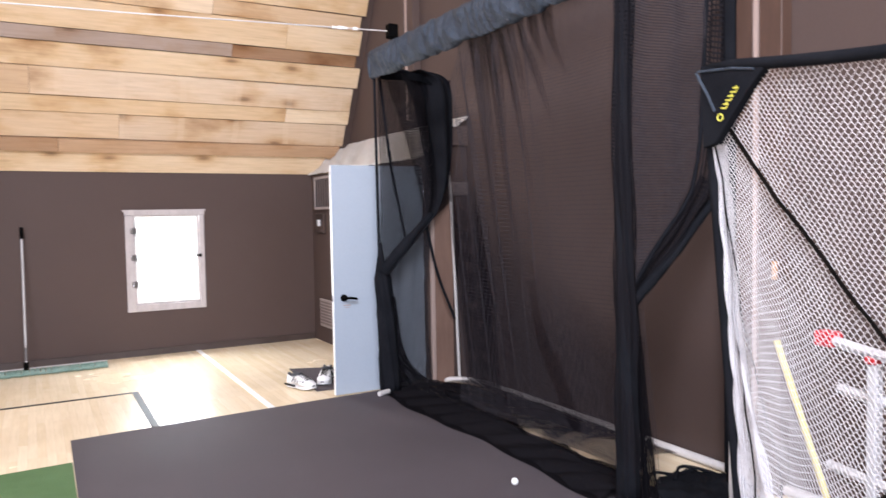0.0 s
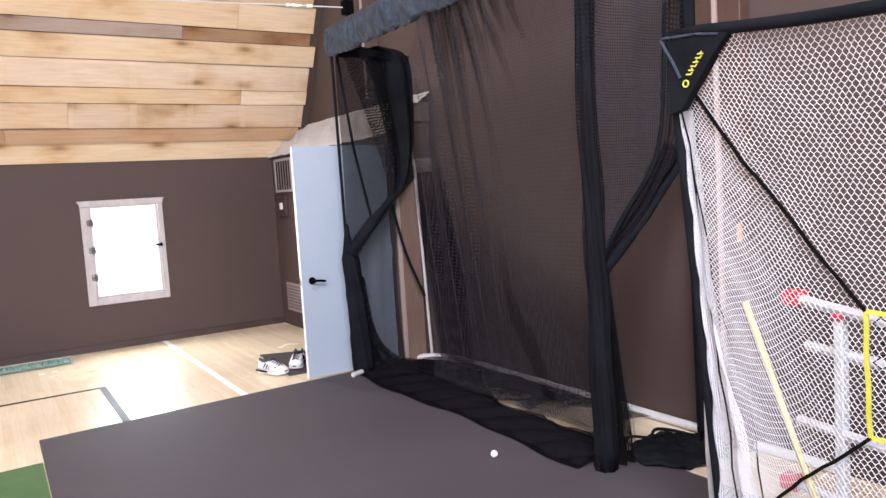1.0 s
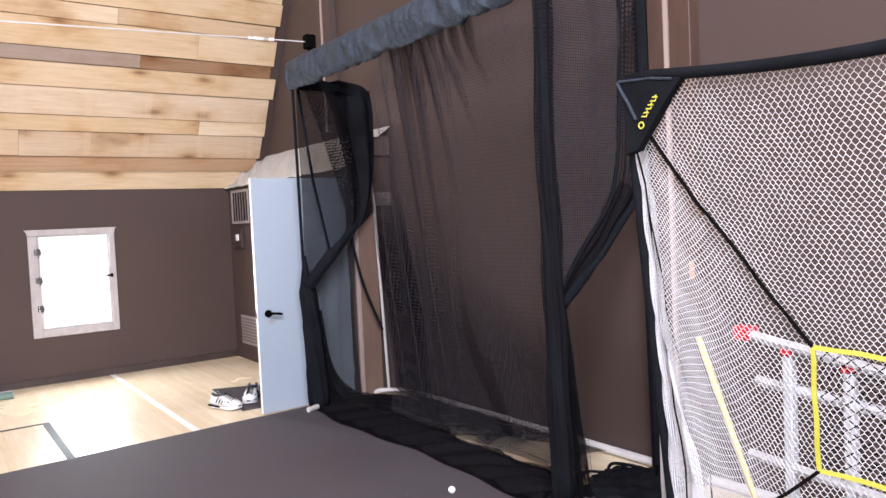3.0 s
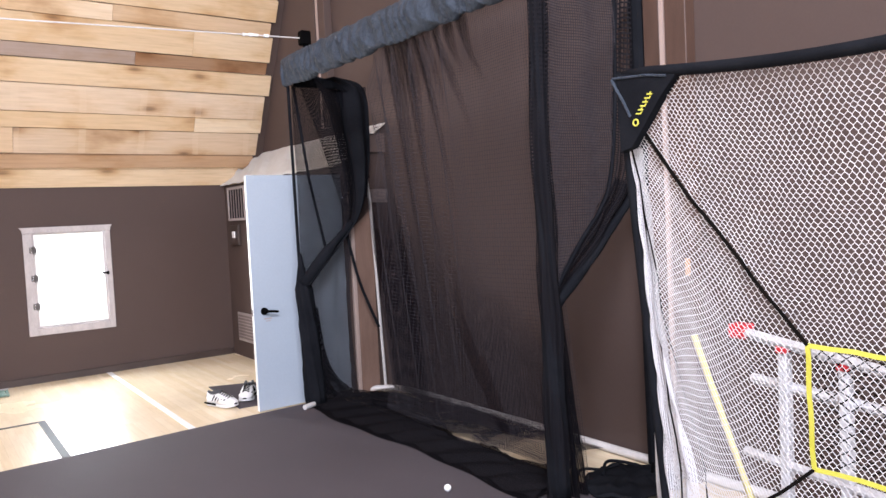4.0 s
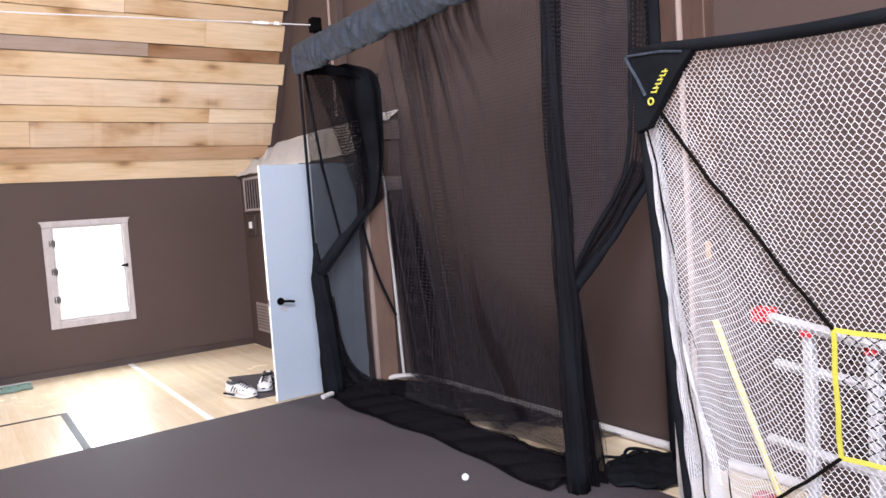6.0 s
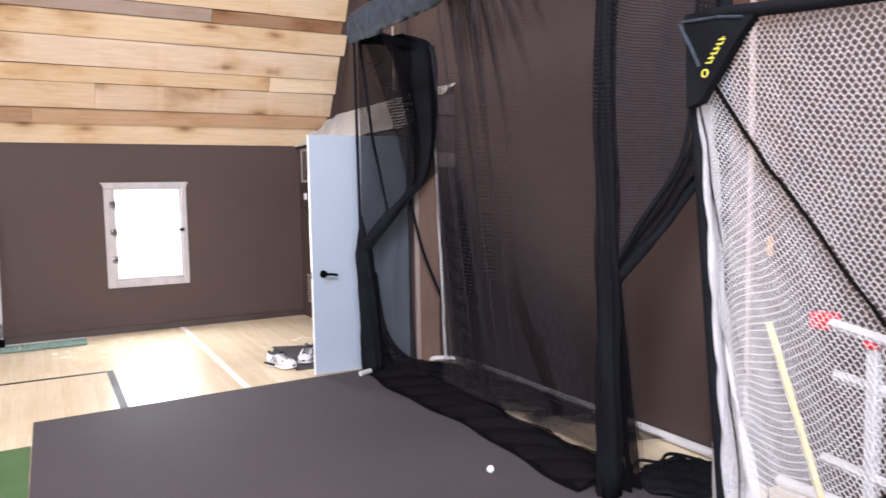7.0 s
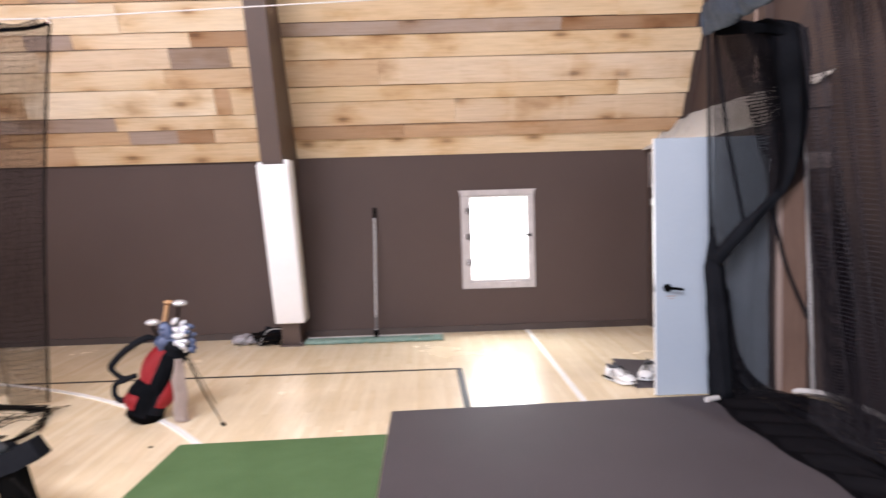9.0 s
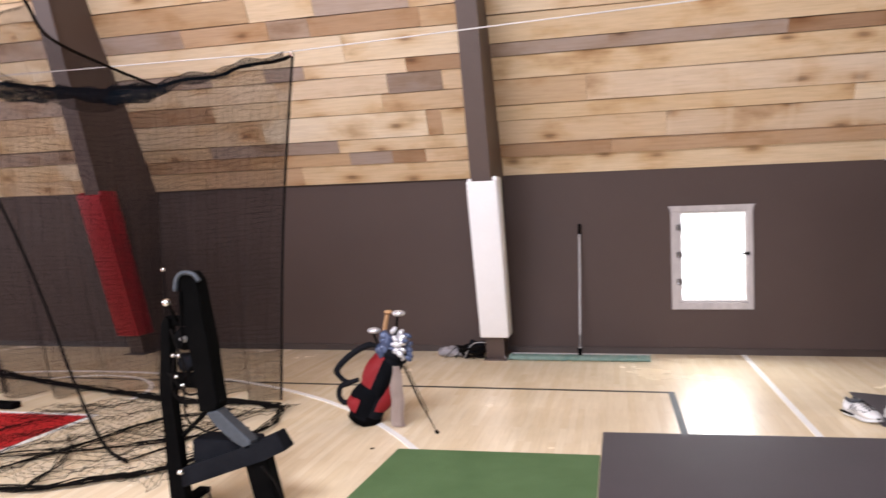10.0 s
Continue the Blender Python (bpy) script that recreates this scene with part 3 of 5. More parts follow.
part("latch", boxes((1.99, 2.08, YW - 0.036, YW - 0.022, 1.145, 1.165), (2.06, 2.085, YW - 0.044, YW - 0.022, 1.135, 1.175), bev=0.003), M_IRON, win, "black iron window latch")

# enclosure beside the end wall, with the doorway
bm = bmesh.new()
box(bm, 3.50, 3.58, 7.06, YW, 0, 2.12), box(bm, 3.50, 3.58, 6.06, 6.15, 0, 2.12), box(bm, 3.50, 3.58, 6.15, 7.06, 2.07, 2.12)
prism(bm, [(3.58, 0), (XG, 0), (XG, 2.50), (3.58, 2.19)], "y", 6.06, 6.14)
solo("wall_closet", bm, M_WALL, "brown painted closet enclosure built against the end wall", "wall", kind="structure")


def sheet(u, v):
    x = 3.455 + u * (XG - 0.005 - 3.455)
    y = 5.99 + v * (YW - 0.01 - 5.99)
    d = y - 0.9 * u
    fold = 0.030 * math.sin(d * 13 + 1.6 * math.sin(d * 3)) + 0.012 * math.sin(d * 31 + u * 3) + 0.006 * math.sin(y * 53 - u * 11)
    return (x + 0.010 * math.sin(y * 19) * (1 - u), y, 2.125 + 0.40 * u ** 0.9 + fold * (0.10 + 0.90 * math.sin(math.pi * u)) + 0.004 * (1 - u) * math.sin(y * 21 + 1))


solo("sloped_cover", cloth(sheet, 20, 150, 0.6, 3.2, 0.008), M_CREAM, "cream sheet covering the sloping top of the closet", "cover", kind="structure", smooth=True)
trim = thing("door_trim", (3.6, 6.05, 0), "stained wooden jamb and boards at the doorway corner", "trim", kind="structure")
part("jamb", boxes((3.525, 3.562, 6.022, 6.058, 0, 2.08), bev=0.004), M_PINK, trim, "pale wooden jamb edge")
part("casing", boxes((3.566, 3.76, 6.03, 6.058, 0, 2.08), bev=0.004), M_JAMB, trim)
part("header_board", boxes((3.70, 3.948, 6.03, 6.058, 2.24, 2.42), bev=0.004), M_STEEL, trim)
part("block", boxes((3.765, 3.948, 6.035, 6.058, 1.77, 1.90), bev=0.004), M_VENT, trim)

door = thing("door_1", (3.5, 6.13, 0), "white flush door standing open with a black lever", "door", kind="structure")
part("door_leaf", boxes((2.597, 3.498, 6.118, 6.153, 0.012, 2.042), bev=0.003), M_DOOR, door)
# white strip paints the light that falls on the door's edge
part("edge_strip", boxes((2.5932, 2.5967, 6.119, 6.152, 0.014, 2.040)), M_LINE, door, "door edge painted white for the light on it")
hd = part("door_handle", tubes(([(2.69, 6.118, 0.873), (2.69, 6.107, 0.873)], 0.032), ([(2.69, 6.107, 0.873), (2.69, 6.066, 0.873)], 0.011), n=18), M_IRON, door, "black lever handle")
part("lever", tubes((smooth_path([(2.685, 6.066, 0.875), (2.74, 6.062, 0.872), (2.80, 6.068, 0.862)]), [0.011] * 12 + [0.008])), M_IRON, hd, smooth=True)
part("door_handle", tubes(([(2.69, 6.153, 0.873), (2.69, 6.20, 0.873)], 0.014), ([(2.69, 6.20, 0.873), (2.80, 6.20, 0.866)], 0.010)), M_IRON, door, "black lever handle")
part("door_label", boxes((2.685, 2.755, 6.1165, 6.118, 0.800, 0.812), (2.70, 2.745, 6.1165, 6.118, 0.782, 0.790)), M_VENTF, door, "small grey marking below the lever")
part("latch_plate", boxes((2.591, 2.593, 6.124, 6.147, 0.84, 0.90)), M_CHROME, door)
for z in (0.25, 1.05, 1.82):
    part("hinge", tubes(([(3.503, 6.112, z - 0.05), (3.503, 6.112, z + 0.05)], 0.008)), M_CHROME, door)

# fixtures on the closet wall
g = thing("vent_grille", (3.5, 8.75, 1.9), "grey framed wall vent with dark slots on brown wall", "vent")
part("backing", boxes((3.485, 3.50, 8.50, 9.0, 1.70, 2.08)), M_IRON, g)
part("frame", boxes((3.472, 3.485, 8.47, 9.03, 2.06, 2.09), (3.472, 3.485, 8.47, 9.03, 1.68, 1.71), (3.472, 3.485, 8.47, 8.50, 1.71, 2.06), (3.472, 3.485, 9.0, 9.03, 1.71, 2.06)), M_VENTF, g)
for k in range(5):
    y = 8.575 + k * 0.085
    part("slat", boxes((3.472, 3.484, y - 0.007, y + 0.007, 1.71, 2.06)), M_VENT, g)
s = thing("wall_switch", (3.5, 8.85, 1.5), "black wall control box with a small white switch", "switch")
part("backplate", boxes((3.46, 3.50, 8.70, 8.98, 1.38, 1.63), bev=0.008), M_BASE, s)
part("toggle", boxes((3.445, 3.46, 8.79, 8.87, 1.47, 1.55), bev=0.004), M_WPAD, s, "white switch face")
lv = thing("low_vent", (3.5, 8.67, 0.38), "painted return air grille low on the brown wall", "vent")
part("frame", boxes((3.482, 3.50, 8.40, 8.94, 0.20, 0.55), bev=0.004), M_VENTF, lv)
for k in range(8):
    z = 0.235 + k * 0.038
    part("slat", boxes((3.476, 3.4815, 8.43, 8.91, z, z + 0.022)), M_VENT, lv)

# posts on the end wall
for ya, yb_, zb in ((6.95, 7.28, 2.6), (2.66, 2.95, 0.0)):
    pst = thing("end_wall_post", (XG, (ya + yb_) / 2, zb), "brown wooden post with pale bare edges on the end wall", "post", "end wall posts", "structure")
    h = 6.2 if ya < 5 else 5.5
    part("stud", boxes((XG - 0.09, XG - 0.002, ya, ya + 0.14, zb, h), bev=0.004), M_POST if ya < 5 else M_WALL, pst)
    part("stud", boxes((XG - 0.09, XG - 0.002, yb_ - 0.11, yb_, zb, h), bev=0.004), M_POST if ya < 5 else M_WALL, pst)
    part("edge_strip", boxes((XG - 0.10, XG - 0.002, ya + 0.145, ya + 0.17, zb, h)), M_PINK, pst, "pale bare wood strip")
    part("edge_strip", boxes((XG - 0.07, XG - 0.002, ya + 0.171, yb_ - 0.111, zb, h)), M_BASE if ya < 5 else M_WALL, pst)

# ---- floor markings and mats ----
solo("court_line", boxes((1.983, 2.038, 5.0, YW - 0.02, 0, 0.004)), M_LINE, "white painted court line on maple floor", "line", "court lines", "structure")
solo("court_line", boxes((-9.0, 1.115, 7.285, 7.325, 0, 0.004), (1.06, 1.115, 5.6, 7.285, 0, 0.004)), M_TAPE, "black court line turning a square corner", "line", "court lines", "structure")


def arc_line(name, c, r, a0, a1, w, mt, label, z=0.004):
    bm = bmesh.new()
    n, rows = 60, []
    for k in range(n + 1):
        a = radians(a0 + (a1 - a0) * k / n)
        rows.append([bm.verts.new((c[0] + q * math.cos(a), c[1] + q * math.sin(a), h)) for q, h in ((r - w / 2, 0), (r - w / 2, z), (r + w / 2, z), (r + w / 2, 0))])
    for p, q in zip(rows, rows[1:]):
        for i in range(3):
            bm.faces.new((p[i], p[i + 1], q[i + 1], q[i]))
    return solo(name, bm, mt, label, "line", "court lines", "structure")


ARC_C, ARC_R = (-5.01, 2.60), 5.055
arc_line("court_line", ARC_C, ARC_R, -30, 115, 0.055, M_LINE, "curved white court line sweeping round the red key", 0.005)
arc_line("court_line", (-4.88, 6.49), 0.967, 0, 130, 0.05, M_LINE, "curved white line of the free throw circle", 0.0045)
solo("key_paint", boxes((-9.6, -3.90, 1.2, 5.90, 0, 0.003)), M_RED, "bright red painted key of the basketball court", "court paint", kind="structure")
solo("court_line", boxes((-9.65, -3.84, 5.90, 5.95, 0, 0.0042), (-3.90, -3.84, 1.2, 5.90, 0, 0.0042)), M_LINE, "white border line round the red key", "line", "court lines", "structure")

bm = bmesh.new()
prism(bm, [(0.50, 5.955), (2.50, 6.055), (3.30, 6.085), (3.38, 4.9), (3.36, 2.0), (3.3, -1.2), (0.45, -1.2), (0.48, 3.5)], "z", 0.0, 0.016)
bmesh.ops.bevel(bm, geom=bm.edges[:], offset=0.004, segments=2, profile=0.5, affect="EDGES")
solo("rubber_mat", bm, M_RUBBER, "large dark grey rubber floor mat in front of the net", "mat")
bm = bmesh.new()
prism(bm, [(-0.915, 5.375), (0.488, 5.43), (0.47, 2.6), (-1.03, 2.55)], "z", 0.0, 0.012)
solo("turf_mat", bm, M_TURF, "green artificial turf putting mat beside the rubber mat", "mat")
bm = bmesh.new()
prism(bm, [(2.52, 6.40), (3.46, 6.36), (3.46, 7.12), (2.60, 7.47)], "z", 0.0, 0.01)
solo("door_mat", bm, M_RUBBER, "dark doormat lying behind the open door", "mat")
solo("golf_ball", ball(bmesh.new(), (2.706, 3.552, 0.016 + 0.0214), 0.0214, u=24, v=16), M_BALL, "white golf ball lying on the rubber mat", "ball", smooth=True)

# ---- golf cage along the end wall ----


def bundle(pts, rs, n=42):
    """Cloth gathered round a post: a tube with lengthwise folds."""
    bm = tube(bmesh.new(), pts, rs, n)
    for k, v in enumerate(bm.verts):
        ring, a = divmod(k, n)
        c = pts[min(ring, len(pts) - 1)]
        f = 1 + 0.08 * math.sin(a / n * 2 * math.pi * 7 + ring * 0.35) + 0.07 * math.sin(a / n * 2 * math.pi * 13 + ring)
        v.co = c + (v.co - c) * f
    return bm


YA, YB = 3.0, 6.0                   # near and far sides of the cage
cage = thing("golf_cage", (3.4, 4.5, 0), "black netted golf hitting cage with blue-black top cover", "golf net")
part("base_tube", tubes((smooth_path([(3.05, 6.05, 0.03), (3.45, 6.10, 0.03), (3.74, 6.01, 0.03), (3.88, 5.80, 0.03), (3.912, 5.3, 0.03)], 8) + [Vector((3.918, 4.2, 0.032)), Vector((3.92, 2.2, 0.032))], 0.028), n=12), M_TUBE, cage, "pale grey base tube on the floor", smooth=True)
part("tube_collar", tubes(([(3.92, 2.86, 0.032), (3.92, 2.91, 0.032)], 0.033), n=12), M_VENTF, cage)
part("foot_cap", tubes(([(2.90, 5.87, 0.038), (3.02, 5.92, 0.038)], 0.022), n=12), M_TUBE, cage)
part("rear_post", tubes(([(3.80, 6.005, 0.03), (3.765, 6.005, 1.0), (3.735, 6.005, 1.75), (3.69, 6.005, 2.3), (3.60, 6.0, 2.83)], 0.014)), M_TUBE, cage, "pale grey rear post")
part("rear_post", tubes(([(3.90, 3.0, 0.03), (3.86, 3.0, 2.95)], 0.045)), M_BLACK, cage, "black sleeved rear post")
part("top_tube", tubes(([(3.0, 6.1, 2.93), (3.0, 2.9, 2.93)], 0.03)), M_BLACK, cage)
part("top_tube", tubes(([(3.0, 3.0, 2.93), (3.86, 3.0, 2.93)], 0.03)), M_BLACK, cage)
part("top_tube", tubes(([(3.0, 6.02, 2.93), (3.62, 5.96, 2.80)], 0.02)), M_BLACK, cage)


def cover(u, v):
    y = 6.06 - u * 3.13
    a = 2 * math.pi * v
    wr = 0.015 * math.sin(y * 19 + 2.2 * a + 4 * math.sin(y * 3.7)) + 0.007 * math.sin(y * 61 + 2 * a + 3 * math.sin(y * 9)) + 0.005 * math.sin(y * 11 - 3 * a)
    return (2.985 + 0.048 * math.cos(a) + wr * abs(math.cos(a)), y, 2.92 + (0.13 + wr * 0.5) * math.sin(a) + 0.004 * math.sin(y * 13))


part("top_cover", cloth(cover, 260, 28, 3.2, 0.7), M_NAVY, cage, "wrinkled dark blue fabric cover", smooth=True)
part("cover_end", ball(bmesh.new(), (2.985, 6.05, 2.92), 0.05, 1, 0.5, 2.6), M_NAVY, cage, smooth=True)

PROF = smooth_path([(3.02, 0, 2.82), (3.06, 0, 2.55), (3.11, 0, 2.1), (3.16, 0, 1.5), (3.22, 0, 0.9), (3.28, 0, 0.4), (3.31, 0, 0.06)], 6)


def back_net(u, v):
    y = YA + 0.02 + u * (1.62 + 0.55 * v)
    p = PROF[min(int(v * (len(PROF) - 1)), len(PROF) - 2)]
    q = PROF[min(int(v * (len(PROF) - 1)) + 1, len(PROF) - 1)]
    t = v * (len(PROF) - 1) - int(v * (len(PROF) - 1))
    p = p.lerp(q, min(t, 1.0))
    fold = math.exp(-((u - 0.80) / 0.30) ** 2) * (1 - v) ** 0.7
    w = 0.045 * fold * (math.sin(y * 34 + v * 5) + 0.5 * math.sin(y * 57 - v * 4)) + 0.012 * math.sin(y * 9 + v * 6)
    return (min(p.x + w * min(1, v * 6), 3.93), y + 0.03 * fold * math.sin(v * 7), p.z + 0.02 * fold * math.sin(y * 34))


cords("back_net", mesh_cords(back_net, 92, 132), 0.0013, M_THREAD, cage, "fine black netting hanging in loose folds")


def slack(u, v):
    """Second layer added behind the net to darken the wall, its upper edge rising to the far corner."""
    y = YA + 0.06 + 2.86 * u
    z = (0.95 + 1.35 * u ** 1.2) * (1 - v) + (0.03 + 0.20 * (1 - u)) * v
    k = min(1.0, max(0.0, (y - 4.5) / 1.2))
    x = 3.36 - 0.12 * z + 0.03 * math.sin(y * 7 + v * 4) + k * k * (3 - 2 * k) * (0.44 + 0.06 * z)
    return (x, y, z)


part("back_net", cloth(slack, 110, 40, 2.9, 1.7), M_NETL, cage, "added second net layer darkening the lower wall", smooth=True)
part("back_net", cloth(lambda u, v: Vector(slack(0.55 + 0.45 * u, 0.08 + 0.92 * v)) + Vector((0.035, 0, 0)), 60, 40, 1.3, 1.7), M_NETL, cage, smooth=True)


def back_edge(y):
    """How far the dense netting spreads towards the wall."""
    rows = ((3.1, 3.30), (3.45, 3.38), (3.8, 3.37), (4.15, 3.35), (4.5, 3.38), (4.85, 3.60), (5.2, 3.74), (5.95, 3.70))
    for (ya, a), (yb, b) in zip(rows, rows[1:]):
        if y <= yb:
            return a + (b - a) * (y - ya) / (yb - ya)
    return rows[-1][1]


def floor_net(u, v):
    y = YA + 0.10 + u * 2.85
    edge = 2.96 + 0.025 * math.sin(y * 3.1 + 1) + 0.012 * math.sin(y * 9)
    x = edge + v * (back_edge(y) + 0.03 * math.sin(y * 11 + 2) - edge)
    hump = min(1.0, v * 1.4) * math.sin(math.pi * min(1.0, 0.12 + 0.88 * v)) ** 2
    return (x, y, 0.020 + 0.055 * hump * (0.7 + 0.3 * math.sin(y * 4.1 + v * 4)) + 0.008 * math.sin(y * 19 + v * 9) ** 2 * min(1, v * 3) + 0.010 * math.sin(x * 40 + y * 13) ** 2 * v)


def net_over_floor(u, v):
    """Open mesh stretched over the boards to the base tube."""
    y = 3.42 + 0.80 * u
    return (3.40 + 0.51 * v + 0.02 * math.sin(y * 9), y, 0.030 + 0.03 * math.sin(math.pi * v) * math.sin(y * 7) ** 2)


def on_profile(v):
    k = v * (len(PROF) - 1)
    i = min(int(k), len(PROF) - 2)
    return PROF[i].lerp(PROF[i + 1], min(1.0, k - i))


def fold_strip(yt, ln, dr, w, off):
    """A crease of the hanging net, wide at the top and thinning out below."""
    def fn(u, v):
        p = on_profile(v * ln / 2.8)
        ww = w * (1.0 - 0.45 * v) * (1 + 0.25 * math.sin(yt * 40 + v * 6))
        return (p.x - off + 0.012 * math.sin(math.pi * u), yt - dr * v ** 1.7 - 0.012 * math.sin(v * 5 + yt * 9) + (u - 0.5) * ww, p.z)
    return cloth(fn, 8, 24, 1.0, 1.0)


for yt, ln, dr in ((4.44, 1.75, 0.10), (4.35, 1.35, 0.03), (4.27, 1.65, 0.16), (4.19, 1.0, 0.03), (4.09, 1.35, 0.20), (3.98, 0.8, 0.06), (3.87, 0.95, 0.20), (3.75, 0.55, 0.06), (3.63, 0.65, 0.14)):
    part("net_fold", fold_strip(yt, ln, dr, 0.12, 0.012), M_NETW, cage, "soft dark crease in the hanging net", smooth=True)
    part("net_fold", fold_strip(yt + 0.02, ln * 0.85, dr * 0.85, 0.055, 0.022), M_NETW, cage, smooth=True)
part("floor_net", cloth(floor_net, 130, 24, 3.0, 0.6), M_NETX, cage, "black netting slumped on the floor", smooth=True)
part("floor_net", cloth(lambda u, v: Vector(floor_net(u, 0.05 + 0.72 * v)) + Vector((0, 0, 0.012 + 0.012 * math.sin(u * 60 + v * 7))), 130, 24, 2.9, 0.5), M_NETD, cage, smooth=True)
part("rear_net", cloth(lambda u, v: (3.40 + 0.50 * v - 0.12 * u * (1 - v), 4.06 + u * 1.84, 0.030 + 0.045 * math.sin(u * 17 + v * 5) ** 2 * (1 - v) + 0.018 * math.sin(math.pi * v) * math.sin(u * 51) ** 2), 90, 12, 2.0, 0.6), M_NETD, cage, "loose black netting over the floor", smooth=True)
for k in range(9):
    ya = 5.75 - 0.19 * k
    ridge = smooth_path([(3.50 + 0.04 * math.sin(k * 2.1), ya, 0.035), (3.62, ya - 0.10 + 0.05 * math.sin(k), 0.06 + 0.015 * math.sin(k * 3)), (3.74, ya - 0.16, 0.055), (3.85, ya - 0.30, 0.035)], 6)
    part("net_ridge", cloth(lambda u, v, r=ridge, q=k: r[min(int(v * 18), 17)].lerp(r[min(int(v * 18) + 1, 18)], v * 18 - min(int(v * 18), 17)) + Vector((0, (u - 0.5) * 0.13, 0.030 * math.sin(math.pi * u) * (0.6 + 0.4 * math.sin(q * 1.7 + v * 6)) - 0.012)), 8, 24, 0.13, 0.45), M_NETD, cage, smooth=True)
cords("mesh_on_floor", mesh_cords(net_over_floor, 36, 25), 0.0016, M_THREAD, cage, "open black mesh stretched over the boards")
for k, (xa, ya, xb, yb_, r) in enumerate(((3.52, 5.80, 3.66, 4.95, 0.030), (3.62, 5.30, 3.72, 4.40, 0.028), (3.56, 4.75, 3.70, 4.05, 0.032), (3.40, 5.60, 3.48, 4.80, 0.026))):
    line = smooth_path([(xa, ya, 0.05), (xa + 0.05 * (-1) ** k, ya + (yb_ - ya) * 0.35, 0.075), (xb - 0.04 * (-1) ** k, ya + (yb_ - ya) * 0.7, 0.065), (xb, yb_, 0.045)], 8)
    part("net_roll", bundle(line, [r * (0.5 + 0.5 * math.sin(math.pi * (0.12 + 0.8 * q / 24))) for q in range(25)], 16), M_NETX, cage, smooth=True)


# near side: sleeved front post, side net drawn to the post
POST = smooth_path([(3.065, 3.0, 0.02), (3.05, 2.99, 0.6), (3.04, 2.985, 1.2), (3.02, 2.985, 1.85), (3.03, 2.985, 2.95)], 5)
part("front_post", bundle(POST, [0.058] * 5 + [0.052] * 5 + [0.044] * 5 + [0.038] * 6), M_BLACK, cage, "front post wrapped in gathered black net", smooth=True)


def post_wrap(u, v):
    p = POST[min(int(v * 20), 19)].lerp(POST[min(int(v * 20) + 1, 20)], v * 20 - min(int(v * 20), 19))
    r = 0.046 + 0.014 * (1 - v) + 0.008 * math.sin(u * 44 + v * 9) + 0.008 * math.sin(v * 23 + u * 6)
    return (p.x + r * math.cos(2 * math.pi * u), p.y + r * math.sin(2 * math.pi * u), p.z)


part("post_wrap", cloth(post_wrap, 40, 90, 0.45, 2.9), M_NETD, cage, "loose black net round the post", smooth=True)

# hem of the side net: up along the rear, then swept down to the post
HEM = smooth_path([(3.09, 0, 1.20), (3.302, 0, 1.451), (3.46, 0, 1.61), (3.558, 0, 1.79), (3.62, 0, 2.2), (3.65, 0, 2.93)], 8)
LOW = smooth_path([(3.09, 0, 1.10), (3.34, 0, 1.30), (3.545, 0, 1.485), (3.76, 0, 1.71), (3.86, 0, 2.1), (3.87, 0, 2.93)], 8)


def at_line(line, t):
    k = min(int(t * (len(line) - 1)), len(line) - 2)
    return line[k].lerp(line[k + 1], t * (len(line) - 1) - k)


def side_web(u, v):
    p, q = at_line(HEM, v), at_line(LOW, v)
    w = p.lerp(q, u)
    return (w.x, 2.985 + 0.02 * math.sin(u * 15 + v * 3) + 0.01 * math.sin(v * 17), w.z)


def side_sheet(u, v):
    """Square to the floor: threads level and upright, cut off along the hem."""
    z = 2.93 - 1.75 * v
    lim = 3.09 if z < HEM[0].z else HEM[-1].x
    for a, b in zip(HEM, HEM[1:]):
        if a.z <= z <= b.z:
            lim = a.x + (b.x - a.x) * (z - a.z) / max(1e-6, b.z - a.z)
    x = min(3.03 + 0.63 * u, lim)
    return (x, 2.995 + 0.012 * math.sin(x * 22) + 0.012 * math.sin(z * 9), z)


cords("side_net", mesh_cords(side_sheet, 42, 112), 0.0026, M_THREAD, cage, "dense black side netting tied back")
part("side_net", cloth(side_web, 14, 60, 0.25, 2.1), M_NETD, cage, "net gathered behind the hem", smooth=True)
part("side_net", cloth(lambda u, v: Vector(side_web(0.15 + 0.8 * u, v * 0.62)) + Vector((0, 0.02, 0)), 12, 40, 0.2, 1.2), M_NETX, cage, smooth=True)
part("side_hem", tubes(([p + Vector((0, 2.98, 0)) for p in HEM], 0.012), n=8), M_BLACK, cage, smooth=True)
part("side_hem", bundle([p + Vector((0, 2.98, 0.015)) for p in LOW[:26]], [0.030 - 0.0004 * k for k in range(26)], 16), M_BLACK, cage, "thick gathered lower hem", smooth=True)


def gather_a(u, v):
    w = 0.06 + 0.11 * max(0, v) ** 1.6
    x = 3.06 + u * w + 0.03 * v
    return (x, 2.99 + 0.03 * math.sin(u * 16 + v * 3) * (0.3 + v), 1.22 * (1 - v) + 0.02)


part("side_net_tail", cloth(gather_a, 20, 30, 0.4, 1.2), M_NETX, cage, smooth=True)

# far side: net drawn to the far front post
part("front_post", tubes(([(2.99, 6.0, 1.0), (2.985, 6.02, 2.85)], 0.013)), M_BLACK, cage)
part("net_gather", bundle(smooth_path([(3.06, 5.97, 0.02), (3.05, 5.98, 0.4), (3.03, 5.99, 0.8), (3.01, 6.0, 1.1), (3.0, 6.0, 1.35)], 5), [0.085] * 5 + [0.08] * 5 + [0.072] * 5 + [0.055, 0.045, 0.035, 0.025, 0.018, 0.014]), M_BLACK, cage, "black net bunched round the post", smooth=True)
